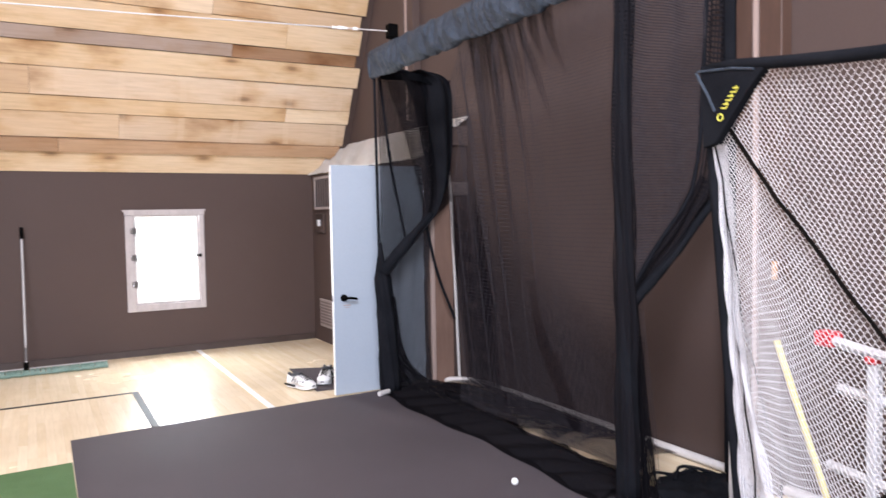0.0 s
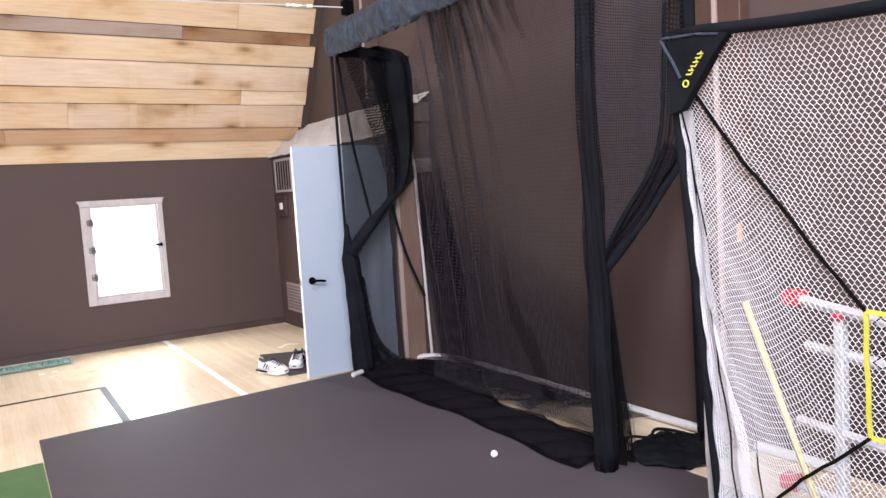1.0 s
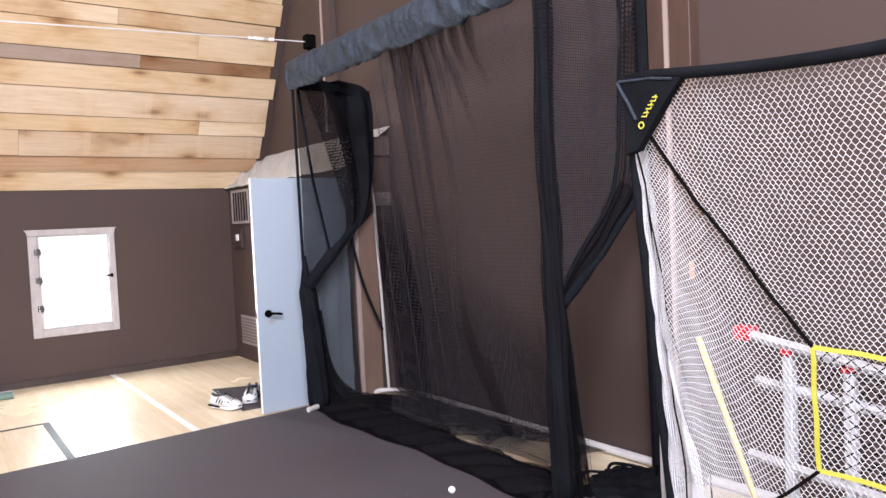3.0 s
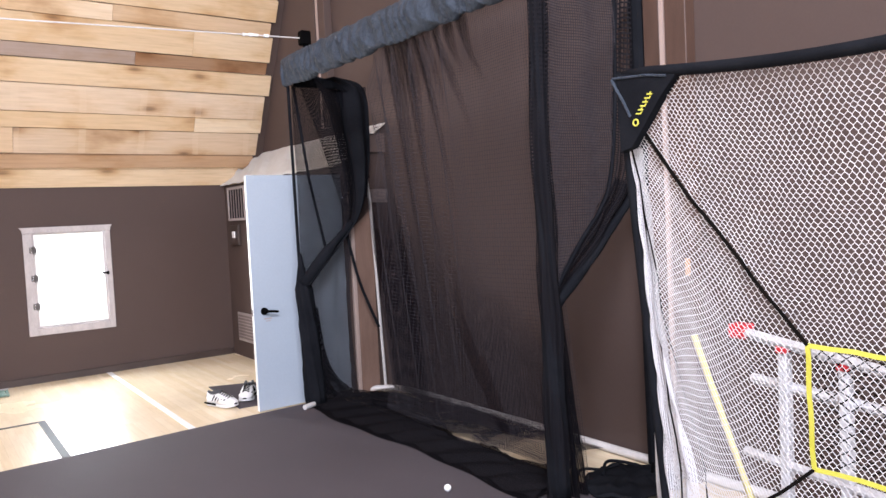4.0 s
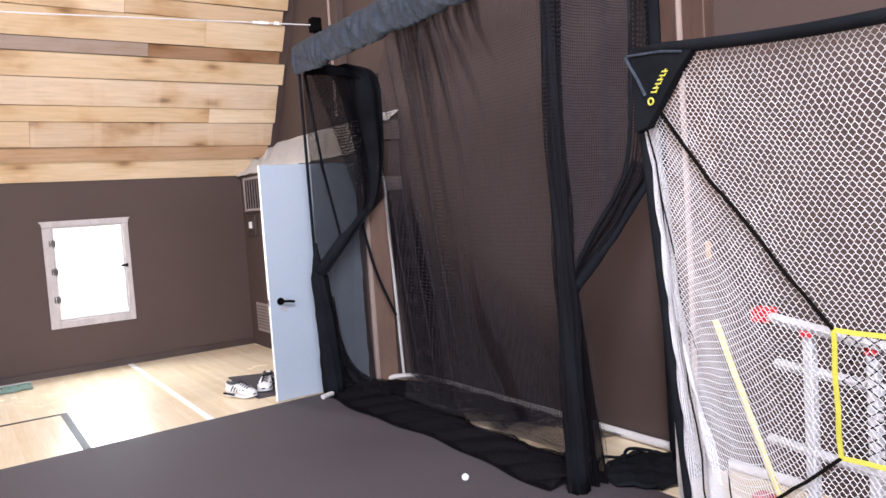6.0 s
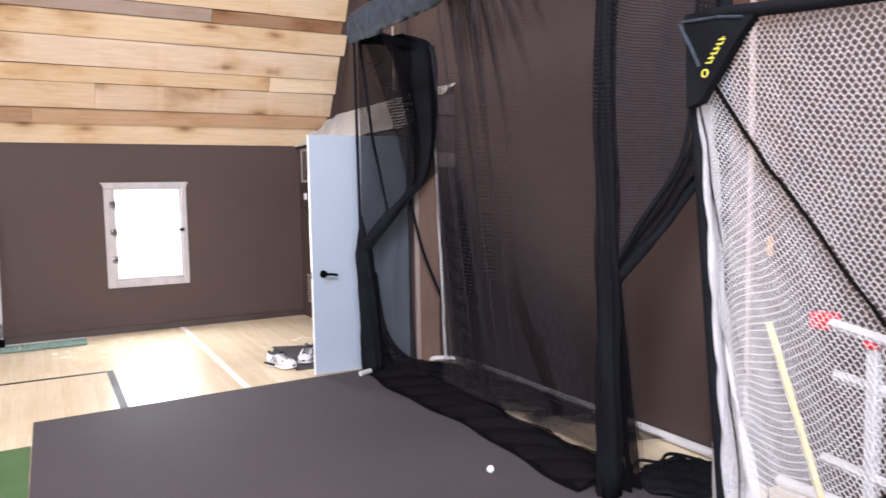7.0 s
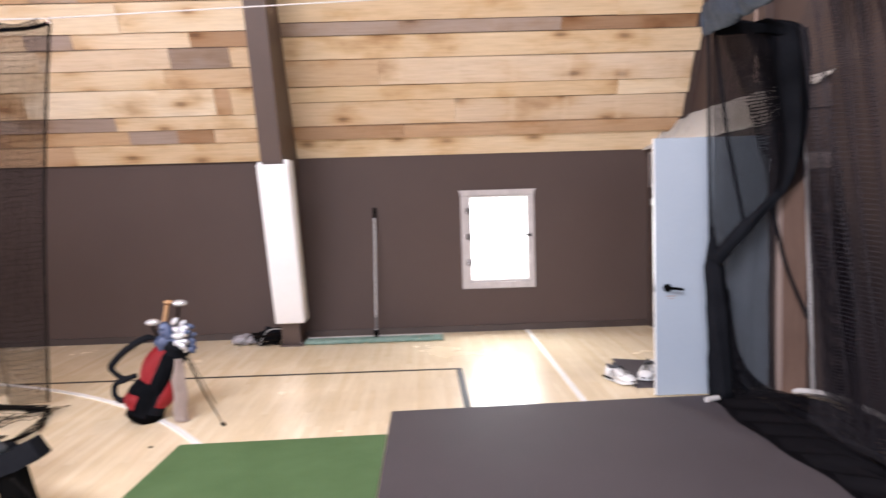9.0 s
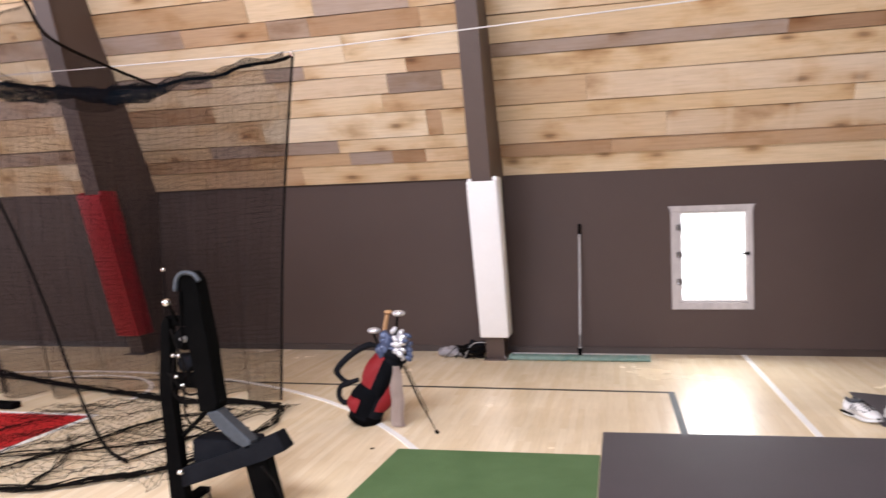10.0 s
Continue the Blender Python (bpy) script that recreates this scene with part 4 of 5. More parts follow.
LEFT = smooth_path([(3.06, 0, 2.84), (3.09, 0, 2.72), (3.14, 0, 2.58), (3.20, 0, 2.42), (3.33, 0, 2.0), (3.41, 0, 1.65), (3.30, 0, 1.42), (3.02, 0, 1.18)], 6)
RIGHT = smooth_path([(3.46, 0, 2.90), (3.66, 0, 2.86), (3.735, 0, 2.74), (3.742, 0, 2.48), (3.715, 0, 2.08), (3.60, 0, 1.70), (3.39, 0, 1.44), (3.02, 0, 1.04)], 6)


def side_b(u, v):
    k = v * (len(LEFT) - 1)
    i = min(int(k), len(LEFT) - 2)
    a, b = LEFT[i].lerp(LEFT[i + 1], k - i), RIGHT[i].lerp(RIGHT[i + 1], k - i)
    p = a.lerp(b, u)
    return (p.x, 5.965 + 0.03 * math.sin(u * 14) * (1 - 0.6 * v) - 0.02 * v, p.z)


part("side_net", cloth(side_b, 26, 40, 0.62, 1.9), M_NETD, cage, "dense black side netting tied back", smooth=True)
part("side_net", cloth(lambda u, v: Vector(side_b(0.3 + 0.7 * u, v)) + Vector((0.01, 0.03 + 0.02 * math.sin(u * 9), 0)), 20, 40, 0.3, 1.9), M_NETX, cage, smooth=True)
part("side_net", cloth(lambda u, v: Vector(side_b(0.52 + 0.48 * u + 0.05 * math.sin(v * 11) * (1 - u), v)) + Vector((0.004, -0.02 + 0.02 * math.sin(u * 9), 0)), 24, 48, 0.3, 1.9), M_BLACK, cage, smooth=True)
part("valance", cloth(lambda u, v: (3.0 + 0.64 * u, 5.94 + 0.015 * math.sin(u * 19), 2.87 - 0.10 * u ** 4 - (0.09 - 0.05 * u * u) * v), 24, 6, 0.7, 0.3, 0.006), M_BLACK, cage, smooth=True)

part("side_net", cloth(lambda u, v: (3.0 + 0.73 * u, 5.985 + 0.02 * math.sin(u * 17) * (1 - v) + 0.01 * math.sin(v * 9), 2.83 + v * (1.10 + 0.62 * u - 2.83)), 24, 24, 0.75, 1.53), M_NETF, cage, "black side netting over the door", smooth=True)
part("side_net", cloth(lambda u, v: (3.0 + (0.50 - 0.05 * math.sin(math.pi * v)) * u, 5.985 + 0.02 * math.sin(u * 17 + v * 2), (1.10 + 0.42 * u) * (1 - v) + 0.03), 24, 30, 0.6, 1.3), M_NETG, cage, "thin black side netting hanging over the door", smooth=True)
part("tie_band", tubes((smooth_path([(3.50, 5.95, 1.60), (3.25, 5.95, 1.36), (3.0, 5.96, 1.08)], 5), [0.035] * 5 + [0.055] * 6)), M_BLACK, cage, smooth=True)
part("strap", tubes(([(3.04, 6.03, 2.8), (3.12, 5.99, 2.0), (3.24, 5.97, 1.36)], 0.012)), M_BLACK, cage)
part("strap", tubes((smooth_path([(3.44, 5.95, 1.5), (3.55, 5.95, 1.05), (3.72, 5.94, 0.62)], 5), 0.013)), M_BLACK, cage)
part("strap", tubes((smooth_path([(3.07, 5.95, 0.5), (3.15, 5.95, 0.18), (3.32, 5.96, 0.03)], 5), 0.014)), M_BLACK, cage)
part("net_tail", cloth(lambda u, v: (3.05 + u * (0.06 + 0.10 * v + 0.34 * v ** 5), 5.955 + 0.03 * math.sin(u * 12), 0.85 * (1 - v) + 0.02), 14, 36, 0.3, 0.8), M_NETX, cage, smooth=True)

# cable across the room
cab = thing("steel_cable", (3.1, 5.88, 3.17), "taut pale steel cable with turnbuckle and black clamp", "cable")
part("wire", tubes(([(3.10, 5.89, 3.19), (1.0, 5.9, 3.10), (-1.9, 5.9, 3.0), (-5.0, 5.95, 3.03), (-9.5, 6.0, 3.3)], 0.0055), n=6), M_TUBE, cab)
part("turnbuckle", tubes(([(2.56, 5.89, 3.166), (2.60, 5.89, 3.168), (2.62, 5.89, 3.169), (2.69, 5.89, 3.172)], [0.014, 0.009, 0.016, 0.010]), n=8), M_WPAD, cab)
part("cable_clip", tubes(([(2.74, 5.89, 3.174), (2.78, 5.89, 3.176)], 0.014), n=8), M_WPAD, cab)
part("clamp", boxes((3.06, 3.15, 5.85, 5.93, 3.13, 3.25), (3.09, 3.12, 5.88, 5.90, 3.03, 3.13), bev=0.008), M_IRON, cab, "black clamp block")

# ---- white rebounder ----
reb = thing("rebounder", (2.85, 1.05, 0), "square white-netted practice rebounder with black frame", "rebounder net")


def rb(u, v):
    return Vector((2.60 + 0.24 * v, 2.085 - 2.065 * u, 2.13 * (1 - v) + 0.02 - 0.09 * math.sin(math.pi * min(u, 1)) * (1 - v)))


def warp(u):
    return u ** (1 + 0.07 * (1 - u))


def unwarp(u):
    lo, hi = 0.0, 1.0
    for _ in range(30):
        mid = (lo + hi) / 2
        lo, hi = (mid, hi) if warp(mid) < u else (lo, mid)
    return lo


def rbn(u, v):
    p = rb(warp(u), v)
    belly = 0.07 * math.sin(math.pi * u) * math.sin(math.pi * v)
    pull = 0.05 * math.exp(-u * 9) * math.sin(math.pi * v)
    jy = 0.0035 * math.sin(u * 31 + v * 17) + 0.0022 * math.sin(u * 83 - v * 57)
    jz = 0.0035 * math.sin(u * 23 - v * 29 + 1) + 0.0022 * math.sin(u * 71 + v * 91)
    sway = 0.012 * math.sin(v * 9 + 1) * math.exp(-u * 6)
    return p + Vector((0.012 + belly, -pull + jy + sway * min(1, u * 20), 0.006 * math.sin(u * 40) * math.exp(-u * 8) + jz))


part("side_pole", tubes(([rb(0, k / 10) + Vector((0, 0.004, 0)) for k in range(11)], 0.019), n=12), M_BLACK, reb, "black sleeved pole", smooth=True)
part("side_pole", tubes(([rb(1, k / 10) for k in range(11)], 0.018), n=12), M_BLACK, reb, "black sleeved pole", smooth=True)
part("top_pole", tubes(([(2.60, 2.098, 2.145)] + [rb(k / 16, 0) for k in range(1, 17)], [0.012] + [0.022] * 16), n=12), M_BLACK, reb, "black sleeved top pole", smooth=True)
part("bottom_pole", tubes(([rb(k / 16, 1) for k in range(17)], 0.018), n=12), M_BLACK, reb, smooth=True)
part("leg", tubes(([(2.77, 2.10, 0.80), (2.87, 2.18, 0.40), (2.99, 2.255, 0.015)], 0.012)), M_TUBE, reb, "pale grey prop leg")
part("leg", tubes(([(2.70, 0.0, 1.2), (3.35, -0.1, 0.02)], 0.014)), M_TUBE, reb, "pale grey prop leg")
NI, NJ = 188, 124


def knot(i, j):
    """Place of a knot of the net: rows crowd together towards the near edge."""
    u, v = i / NI, j / NJ
    return u, 0.04 + (v - 0.04) * (1 - 0.30 * math.exp(-(u / 0.15) ** 2))


segs = []
for i in range(NI + 1):
    for j in range(int(NJ * 1.5)):
        u, v = knot(i, j)
        if (i + j) % 2 or v > 1 or (u / 0.13 + v / 0.145) < 1.0:
            continue
        segs.append((rbn(*knot(i, j - 0.17)), rbn(*knot(i, j + 0.17))))
        for di in (1, -1):
            w = knot(i + di, j + 0.83)
            if 0 <= i + di <= NI and w[1] <= 1:
                segs.append((rbn(*knot(i, j + 0.17)), rbn(*w)))
cords("net", segs, 0.00145, M_WCORD, reb, "white diamond mesh netting")


def bunch(u, v):
    vv = 0.14 + 0.86 * v
    w = (0.022 + 0.07 * v + 0.14 * v ** 3) * (1 + 0.15 * math.sin(v * 12))
    p = rb(0, vv)
    return (p.x + 0.02 + 0.03 * math.sin(u * 9 + v * 5) + 0.008 * math.sin(u * 23 - v * 31), p.y - 0.005 - u * w, p.z)


part("net_edge", cloth(bunch, 14, 60, 0.2, 1.9), M_WNET, reb, "white net edge bunched against the pole", smooth=True)
part("edge_cord", tubes(([Vector(bunch(0.72, k / 14)) + Vector((-0.03, 0, 0)) for k in range(15)], 0.0035)), M_CORD, reb, smooth=True)
part("edge_cord", tubes(([Vector(bunch(1.25, k / 14)) + Vector((-0.01, 0, 0)) for k in range(15)], 0.003)), M_CORD, reb, smooth=True)
bm = bmesh.new()
tri = [Vector((2.605, y, z)) for y, z in ((2.095, 2.148), (1.82, 2.118), (1.825, 2.092), (1.895, 2.030), (1.955, 1.945), (2.030, 1.850), (2.088, 1.835))]
fr_ = [bm.verts.new(p + Vector((-0.021, 0, 0))) for p in tri]
bk_ = [bm.verts.new(p + Vector((0.021, 0, 0))) for p in tri]
bm.faces.new(fr_), bm.faces.new(bk_)
for k in range(len(tri)):
    q = (k + 1) % len(tri)
    bm.faces.new((fr_[k], fr_[q], bk_[q], bk_[k]))
bmesh.ops.bevel(bm, geom=bm.edges[:], offset=0.006, segments=2, profile=0.5, affect="EDGES")
crn = part("corner_sleeve", bm, M_BLACK, reb, "black corner sleeve with yellow mark")
a_, b_ = Vector((2.605, 1.992, 1.975)), Vector((2.605, 1.928, 2.055))
d_ = (b_ - a_)
nrm = Vector((-1, 0, 0))
across = d_.cross(nrm).normalized()


def yellow_mark(s0, s1, c0, c1):
    """One slanted yellow bar of the sleeve's mark."""
    bm = bmesh.new()
    base = [a_ + d_ * (s + 0.06 * c) + across * 0.0105 * c for s, c in ((s0, c0), (s1, c0), (s1, c1), (s0, c1))]
    lo = [bm.verts.new(p + nrm * 0.0215) for p in base]
    hi = [bm.verts.new(p + nrm * 0.0235) for p in base]
    bm.faces.new(lo), bm.faces.new(hi)
    for q in range(4):
        bm.faces.new((lo[q], lo[(q + 1) % 4], hi[(q + 1) % 4], hi[q]))
    part("yellow_bar", bm, M_YEL, crn)


for k in range(6):
    yellow_mark(k * 0.167, k * 0.167 + 0.06, -1, 1)
    yellow_mark(k * 0.167 + 0.06, k * 0.167 + 0.13, 0.55 - 0.8 * (k % 2), 1.0 - 0.8 * (k % 2))
ring_c = Vector((2.582, 2.005, 1.945))
part("yellow_ring", tubes(([ring_c + Vector((0, 0.012 * math.cos(q * 0.5236), 0.012 * math.sin(q * 0.5236))) for q in range(13)], 0.0032), n=6), M_YEL, crn)
part("seam", tubes(([(2.582, 2.118, 2.128), (2.582, 2.06, 2.03), (2.582, 2.03, 1.97)], 0.006), ([(2.582, 2.11, 2.132), (2.582, 1.95, 2.118), (2.582, 1.86, 2.10)], 0.005), n=6), M_NAVY, crn, "blue-grey folded seam")


def strap_flat(name, pts, w, mt, label=""):
    bm = bmesh.new()
    pts = [Vector(p) for p in pts]
    rows = []
    for k, p in enumerate(pts):
        d = (pts[min(k + 1, len(pts) - 1)] - pts[max(k - 1, 0)]).normalized()
        s = d.cross(Vector((1, 0, 0))).normalized() * w / 2
        rows.append([bm.verts.new(p + o) for o in (-s + Vector((-0.003, 0, 0)), s + Vector((-0.003, 0, 0)), s + Vector((0.003, 0, 0)), -s + Vector((0.003, 0, 0)))])
    for a, b in zip(rows, rows[1:]):
        for q in range(4):
            bm.faces.new((a[q], a[(q + 1) % 4], b[(q + 1) % 4], b[q]))
    bm.faces.new(rows[0]), bm.faces.new(rows[-1])
    return part(name, bm, mt, reb, label)


UL, UR = unwarp(0.3014), unwarp(0.6847)
TA, TB, TC, TD = (UL, 0.472), (UR, 0.472), (UR, 0.690), (UL, 0.690)


def on_net(a, b, n=10, off=-0.012):
    return [rbn(a[0] + (b[0] - a[0]) * k / n, a[1] + (b[1] - a[1]) * k / n) + Vector((off, 0, 0)) for k in range(n + 1)]


for a, b in ((TA, TB), (TB, TC), (TC, TD), (TD, TA)):
    strap_flat("target_strap", on_net(a, b), 0.016, M_YEL, "yellow webbing of the target square")
for a, b in (((0.03, 0.09), TA), ((0.97, 0.09), TB), ((0.03, 0.96), TD), ((0.97, 0.96), TC)):
    strap_flat("black_strap", on_net(a, b, 14), 0.013, M_CORD, "dark webbing strap")
seg2 = []
for i in range(31):
    for j in range(20):
        if (i + j) % 2 == 0:
            for di in (1, -1):
                if 0 <= i + di <= 30:
                    f = lambda p, q: rbn(TA[0] + (TB[0] - TA[0]) * p / 30, TA[1] + (TD[1] - TA[1]) * q / 20) + Vector((0.03 + 0.05 * math.sin(math.pi * p / 30), 0, 0))
                    seg2.append((f(i, j), f(i + di, j + 1)))
cords("target_net", seg2, 0.0026, M_CORD, reb, "black mesh pocket behind the target")

# ---- behind the rebounder ----
lad = thing("ladder", (3.3, 1.5, 0), "folded aluminium ladder with red end caps on its side", "ladder")
rails = [((3.34, 2.09, 1.03), (3.30, 0.6, 0.80)), ((3.40, 2.04, 0.80), (3.36, 0.6, 0.68)), ((3.36, 2.06, 0.46), (3.32, 0.6, 0.34)), ((3.34, 2.12, 0.16), (3.30, 0.6, 0.10))]
for a, b in rails:
    bm = bmesh.new()
    va, vb = Vector(a), Vector(b)
    for s in (0.0, 0.035):
        o = Vector((s, 0, -s * 0.5))
        tube(bm, [va + o, vb + o], 0.022, 8)
    part("rail", bm, M_ALU, lad)
    if a[2] > 0.9 or a[2] < 0.2:
        part("end_cap", boxes((a[0] - 0.024, a[0] + 0.06, a[1] - 0.07, a[1] + 0.02, a[2] - 0.04, a[2] + 0.026), bev=0.008), M_REDP, lad, "red plastic end cap")
for y in (1.86, 1.60, 1.22, 0.85):
    zt = 1.03 - (2.09 - y) * 0.154 - 0.02
    part("rung", boxes((3.33, 3.385, y - 0.021, y + 0.021, 0.012, zt), bev=0.006), M_ALU, lad)
    part("rung_cap", boxes((3.315, 3.40, y - 0.026, y + 0.026, zt - 0.03, zt + 0.004), bev=0.008), M_REDP, lad, "red plastic joint cap")
solo("yellow_pole", tubes(([(3.29, 1.89, 0.0), (3.29, 2.01, 0.30), (3.29, 2.27, 0.99)], 0.015)), M_YSTICK, "yellow wooden pole leaning beside the ladder", "pole", smooth=True)
solo("wall_tag", boxes((XG - 0.108, XG - 0.10, 2.67, 2.70, 1.21, 1.31)), M_TANW, "small yellow tag fixed on the brown post", "tag")
bag = thing("gear_bag", (3.62, 2.95, 0), "slumped black gear bag with loose straps", "bag")
bm = bmesh.new()
ball(bm, (3.55, 2.92, 0.03), 0.16, 1.9, 1.5, 0.25, 40, 20)
ball(bm, (3.68, 2.80, 0.04), 0.10, 1.2, 1.2, 0.45, 28, 16)
for v in bm.verts:
    v.co += Vector((0.012 * math.sin(v.co.y * 41), 0.012 * math.sin(v.co.x * 37), 0.016 * math.sin(v.co.x * 43 + 2) * math.sin(v.co.y * 33) + 0.006 * math.sin(v.co.x * 91 + v.co.y * 70)))
    v.co.z = max(v.co.z, 0.003)
part("body", bm, M_BLACK, bag, smooth=True)
part("strap", tubes((smooth_path([(3.30, 3.10, 0.05), (3.42, 3.16, 0.07), (3.54, 3.12, 0.05), (3.62, 3.05, 0.08)], 6), 0.009)), M_BLACK, bag, smooth=True)
part("strap", tubes((smooth_path([(3.42, 3.0, 0.08), (3.55, 3.08, 0.105), (3.66, 3.03, 0.085), (3.72, 2.95, 0.06)], 6), 0.010)), M_BLACK, bag, smooth=True)
part("buckle", tubes((smooth_path([(3.66, 2.84, 0.07), (3.69, 2.85, 0.115), (3.72, 2.82, 0.07)], 6), 0.009)), M_IRON, bag, smooth=True)

# ---- shoes ----


def shoe(at, turn, label):
    ob = thing("sneaker", (0, 0, 0), label, "shoe", "pair of sneakers")

    def outline(t):
        return 0.047 + 0.008 * math.sin(t * 2.6 + 0.2) - 0.012 * math.exp(-((t - 0.42) / 0.16) ** 2)
    ts = [k / 18 for k in range(19)]

    def loft(zs, wid, lo, hi):
        bm = bmesh.new()
        rings = []
        for t in ts:
            w = outline(t) * wid * min(1, math.sqrt(max(0.0, 1 - ((t - 0.5) / 0.515) ** 6)))
            y = -0.145 + 0.29 * t
            a, b = lo(t), hi(t)
            rings.append([bm.verts.new((w * x, y, a + (b - a) * q)) for x, q in ((-1, 0), (-1.02, 0.45), (-0.72, 0.85), (0, 1), (0.72, 0.85), (1.02, 0.45), (1, 0))])
        for p, q in zip(rings, rings[1:]):
            for i in range(6):
                bm.faces.new((p[i], p[i + 1], q[i + 1], q[i]))
            bm.faces.new((p[6], p[0], q[0], q[6]))
        bm.faces.new(rings[0]), bm.faces.new(rings[-1])
        return bm
    part("sole", loft(None, 1.06, lambda t: 0.0 + 0.014 * max(0, t - 0.8) * 4, lambda t: 0.028 + 0.012 * (1 - t)), M_SOLE, ob, smooth=True)
    part("upper", loft(None, 1.0, lambda t: 0.026, lambda t: 0.105 - 0.02 * math.sin(math.pi * min(1, t / 0.45)) if t < 0.45 else 0.105 - 0.06 * ((t - 0.45) / 0.55) ** 1.2), M_SHOE, ob, smooth=True)
    part("collar", tubes((smooth_path([(-0.026, -0.115, 0.104), (-0.030, -0.07, 0.096), (-0.02, -0.025, 0.104), (0.0, -0.01, 0.108), (0.02, -0.025, 0.104), (0.030, -0.07, 0.096), (0.026, -0.115, 0.104)], 4), 0.011)), M_GREYS, ob, "dark padded collar", smooth=True)
    bm = bmesh.new()
    ball(bm, (0, -0.065, 0.098), 0.03, 0.8, 1.5, 0.25)
    part("insole", bm, M_GREYS, ob)
    for k in range(5):
        y = 0.0 + k * 0.021
        z = 0.104 - 0.026 * (k / 4) ** 1.2
        part("lace", tubes((smooth_path([(-0.027, y, z - 0.014), (0, y + 0.006, z + 0.004), (0.027, y, z - 0.014)], 3), 0.0035), n=6), M_IRON, ob)
    for s in (-1, 1):
        for k in range(5):
            y = -0.055 + 0.030 * k
            part("side_stripe", tubes(([(s * 0.050, y, 0.042), (s * 0.047, y + 0.010, 0.062), (s * 0.038, y + 0.020, 0.082 - 0.006 * k)], [0.003, 0.005, 0.003]), n=6), M_IRON, ob, "black slanted side stripe")
        part("sole_stripe", tubes(([(s * 0.052, -0.135, 0.022), (s * 0.050, -0.06, 0.018), (s * 0.046, -0.02, 0.016)], 0.007), n=6), M_IRON, ob)
    part("heel_patch", boxes((-0.026, 0.026, -0.150, -0.138, 0.03, 0.075), bev=0.006), M_IRON, ob)
    part("toe_guard", tubes((smooth_path([(-0.044, 0.09, 0.03), (-0.024, 0.132, 0.03), (0, 0.143, 0.03), (0.024, 0.132, 0.03), (0.044, 0.09, 0.03)], 4), 0.006), n=6), M_IRON, ob)
    ob.matrix_world = pose(*at, 0, 0, turn) @ Matrix.Scale(1.2, 4)
    return ob


shoe((2.44, 6.60, 0.01), 202, "white running sneaker with dark trim on the doormat")
shoe((2.715, 6.70, 0.01), 150, "white running sneaker with dark trim near the door")

# ---- dust mop against the side wall ----
mop = thing("dust_mop", (0.21, 8.8, 0), "wide green dust mop leaning against the brown wall", "mop")
bm = bmesh.new()
for k in range(64):
    x = -0.58 + k * 0.0245
    yj = rng.uniform(-0.02, 0.02)
    tube(bm, [(x, 8.68 + yj, 0.016), (x + rng.uniform(-0.01, 0.01), 8.80, 0.045), (x, 8.92 + yj, 0.016)], 0.014, 6)
tagged(part("mop_head", bm, M_GREENP, mop, "green yarn mop head", smooth=True), kind="stuff")
part("mop_frame", tubes(([(-0.57, 8.80, 0.062), (0.98, 8.80, 0.062)], 0.007)), M_HANDLE, mop)
part("swivel", boxes((0.185, 0.235, 8.77, 8.83, 0.045, 0.13), bev=0.008), M_IRON, mop)
part("handle", tubes(([(0.212, 8.80, 0.12), (0.216, 9.13, 1.44)], 0.0125), n=12), M_HANDLE, mop, "aluminium handle")
part("grip", tubes(([(0.216, 9.12, 1.41), (0.217, 9.145, 1.53)], 0.019), n=12), M_IRON, mop, "black grip")
part("sleeve", tubes(([(0.212, 8.805, 0.14), (0.213, 8.85, 0.30)], 0.0165), n=12), M_HINGE, mop)

# clutter by the white padded column
cl = thing("cable_coil", (-1.0, 8.85, 0), "heap of black cables beside the column foot", "cable")
for k in range(5):
    r = 0.12 + 0.015 * k
    part("loop", tubes(([(-1.03 + r * math.cos(a * 0.35 + k), 8.80 + 0.6 * r * math.sin(a * 0.35 + k), 0.02 + 0.028 * k + 0.012 * math.sin(a + k)) for a in range(19)], 0.012), n=6), M_CORD, cl, smooth=True)
bm = bmesh.new()
ball(bm, (-1.0, 8.86, 0.10), 0.11, 1.2, 0.8, 0.9)
for v in bm.verts:
    v.co += Vector((0.02 * math.sin(v.co.z * 50), 0, 0.02 * math.sin(v.co.x * 40)))
    v.co.z = max(v.co.z, 0.002)
solo("black_pouch", bm, M_BLACK, "crumpled black cloth pouch by the wall", "pouch", smooth=True)
for k, (xa, xb, h) in enumerate(((-1.22, -0.86, 0.17), (-1.12, -0.62, 0.19), (-1.34, -1.0, 0.13))):
    part("loop", tubes((smooth_path([(xa, 8.70, 0.012), (xa + 0.10, 8.72, h * 0.9), ((xa + xb) / 2, 8.74, h), (xb - 0.08, 8.72, h * 0.8), (xb, 8.68, 0.012)], 6), 0.006), n=6), M_HANDLE if k == 1 else M_CORD, cl, smooth=True)
bm = bmesh.new()
ball(bm, (-1.30, 8.86, 0.055), 0.14, 1.2, 0.7, 0.45, 24, 14)
for v in bm.verts:
    v.co += Vector((0, 0, 0.018 * math.sin(v.co.x * 47) * math.sin(v.co.y * 39)))
    v.co.z = max(v.co.z, 0.002)
solo("plastic_bag", bm, M_CLEARP, "crumpled clear plastic bag on the floor", "bag", smooth=True)

# ---- golf bag on its stand ----
gb = thing("golf_bag", (-1.40, 6.0, 0), "red and black golf stand bag full of clubs", "golf bag")
A, Bt = Vector((-1.40, 6.02, 0.02)), Vector((-1.14, 6.07, 0.585))
ax = (Bt - A).normalized()
sx = ax.cross(Vector((0, 1, 0))).normalized() * -1
sy = ax.cross(sx).normalized()


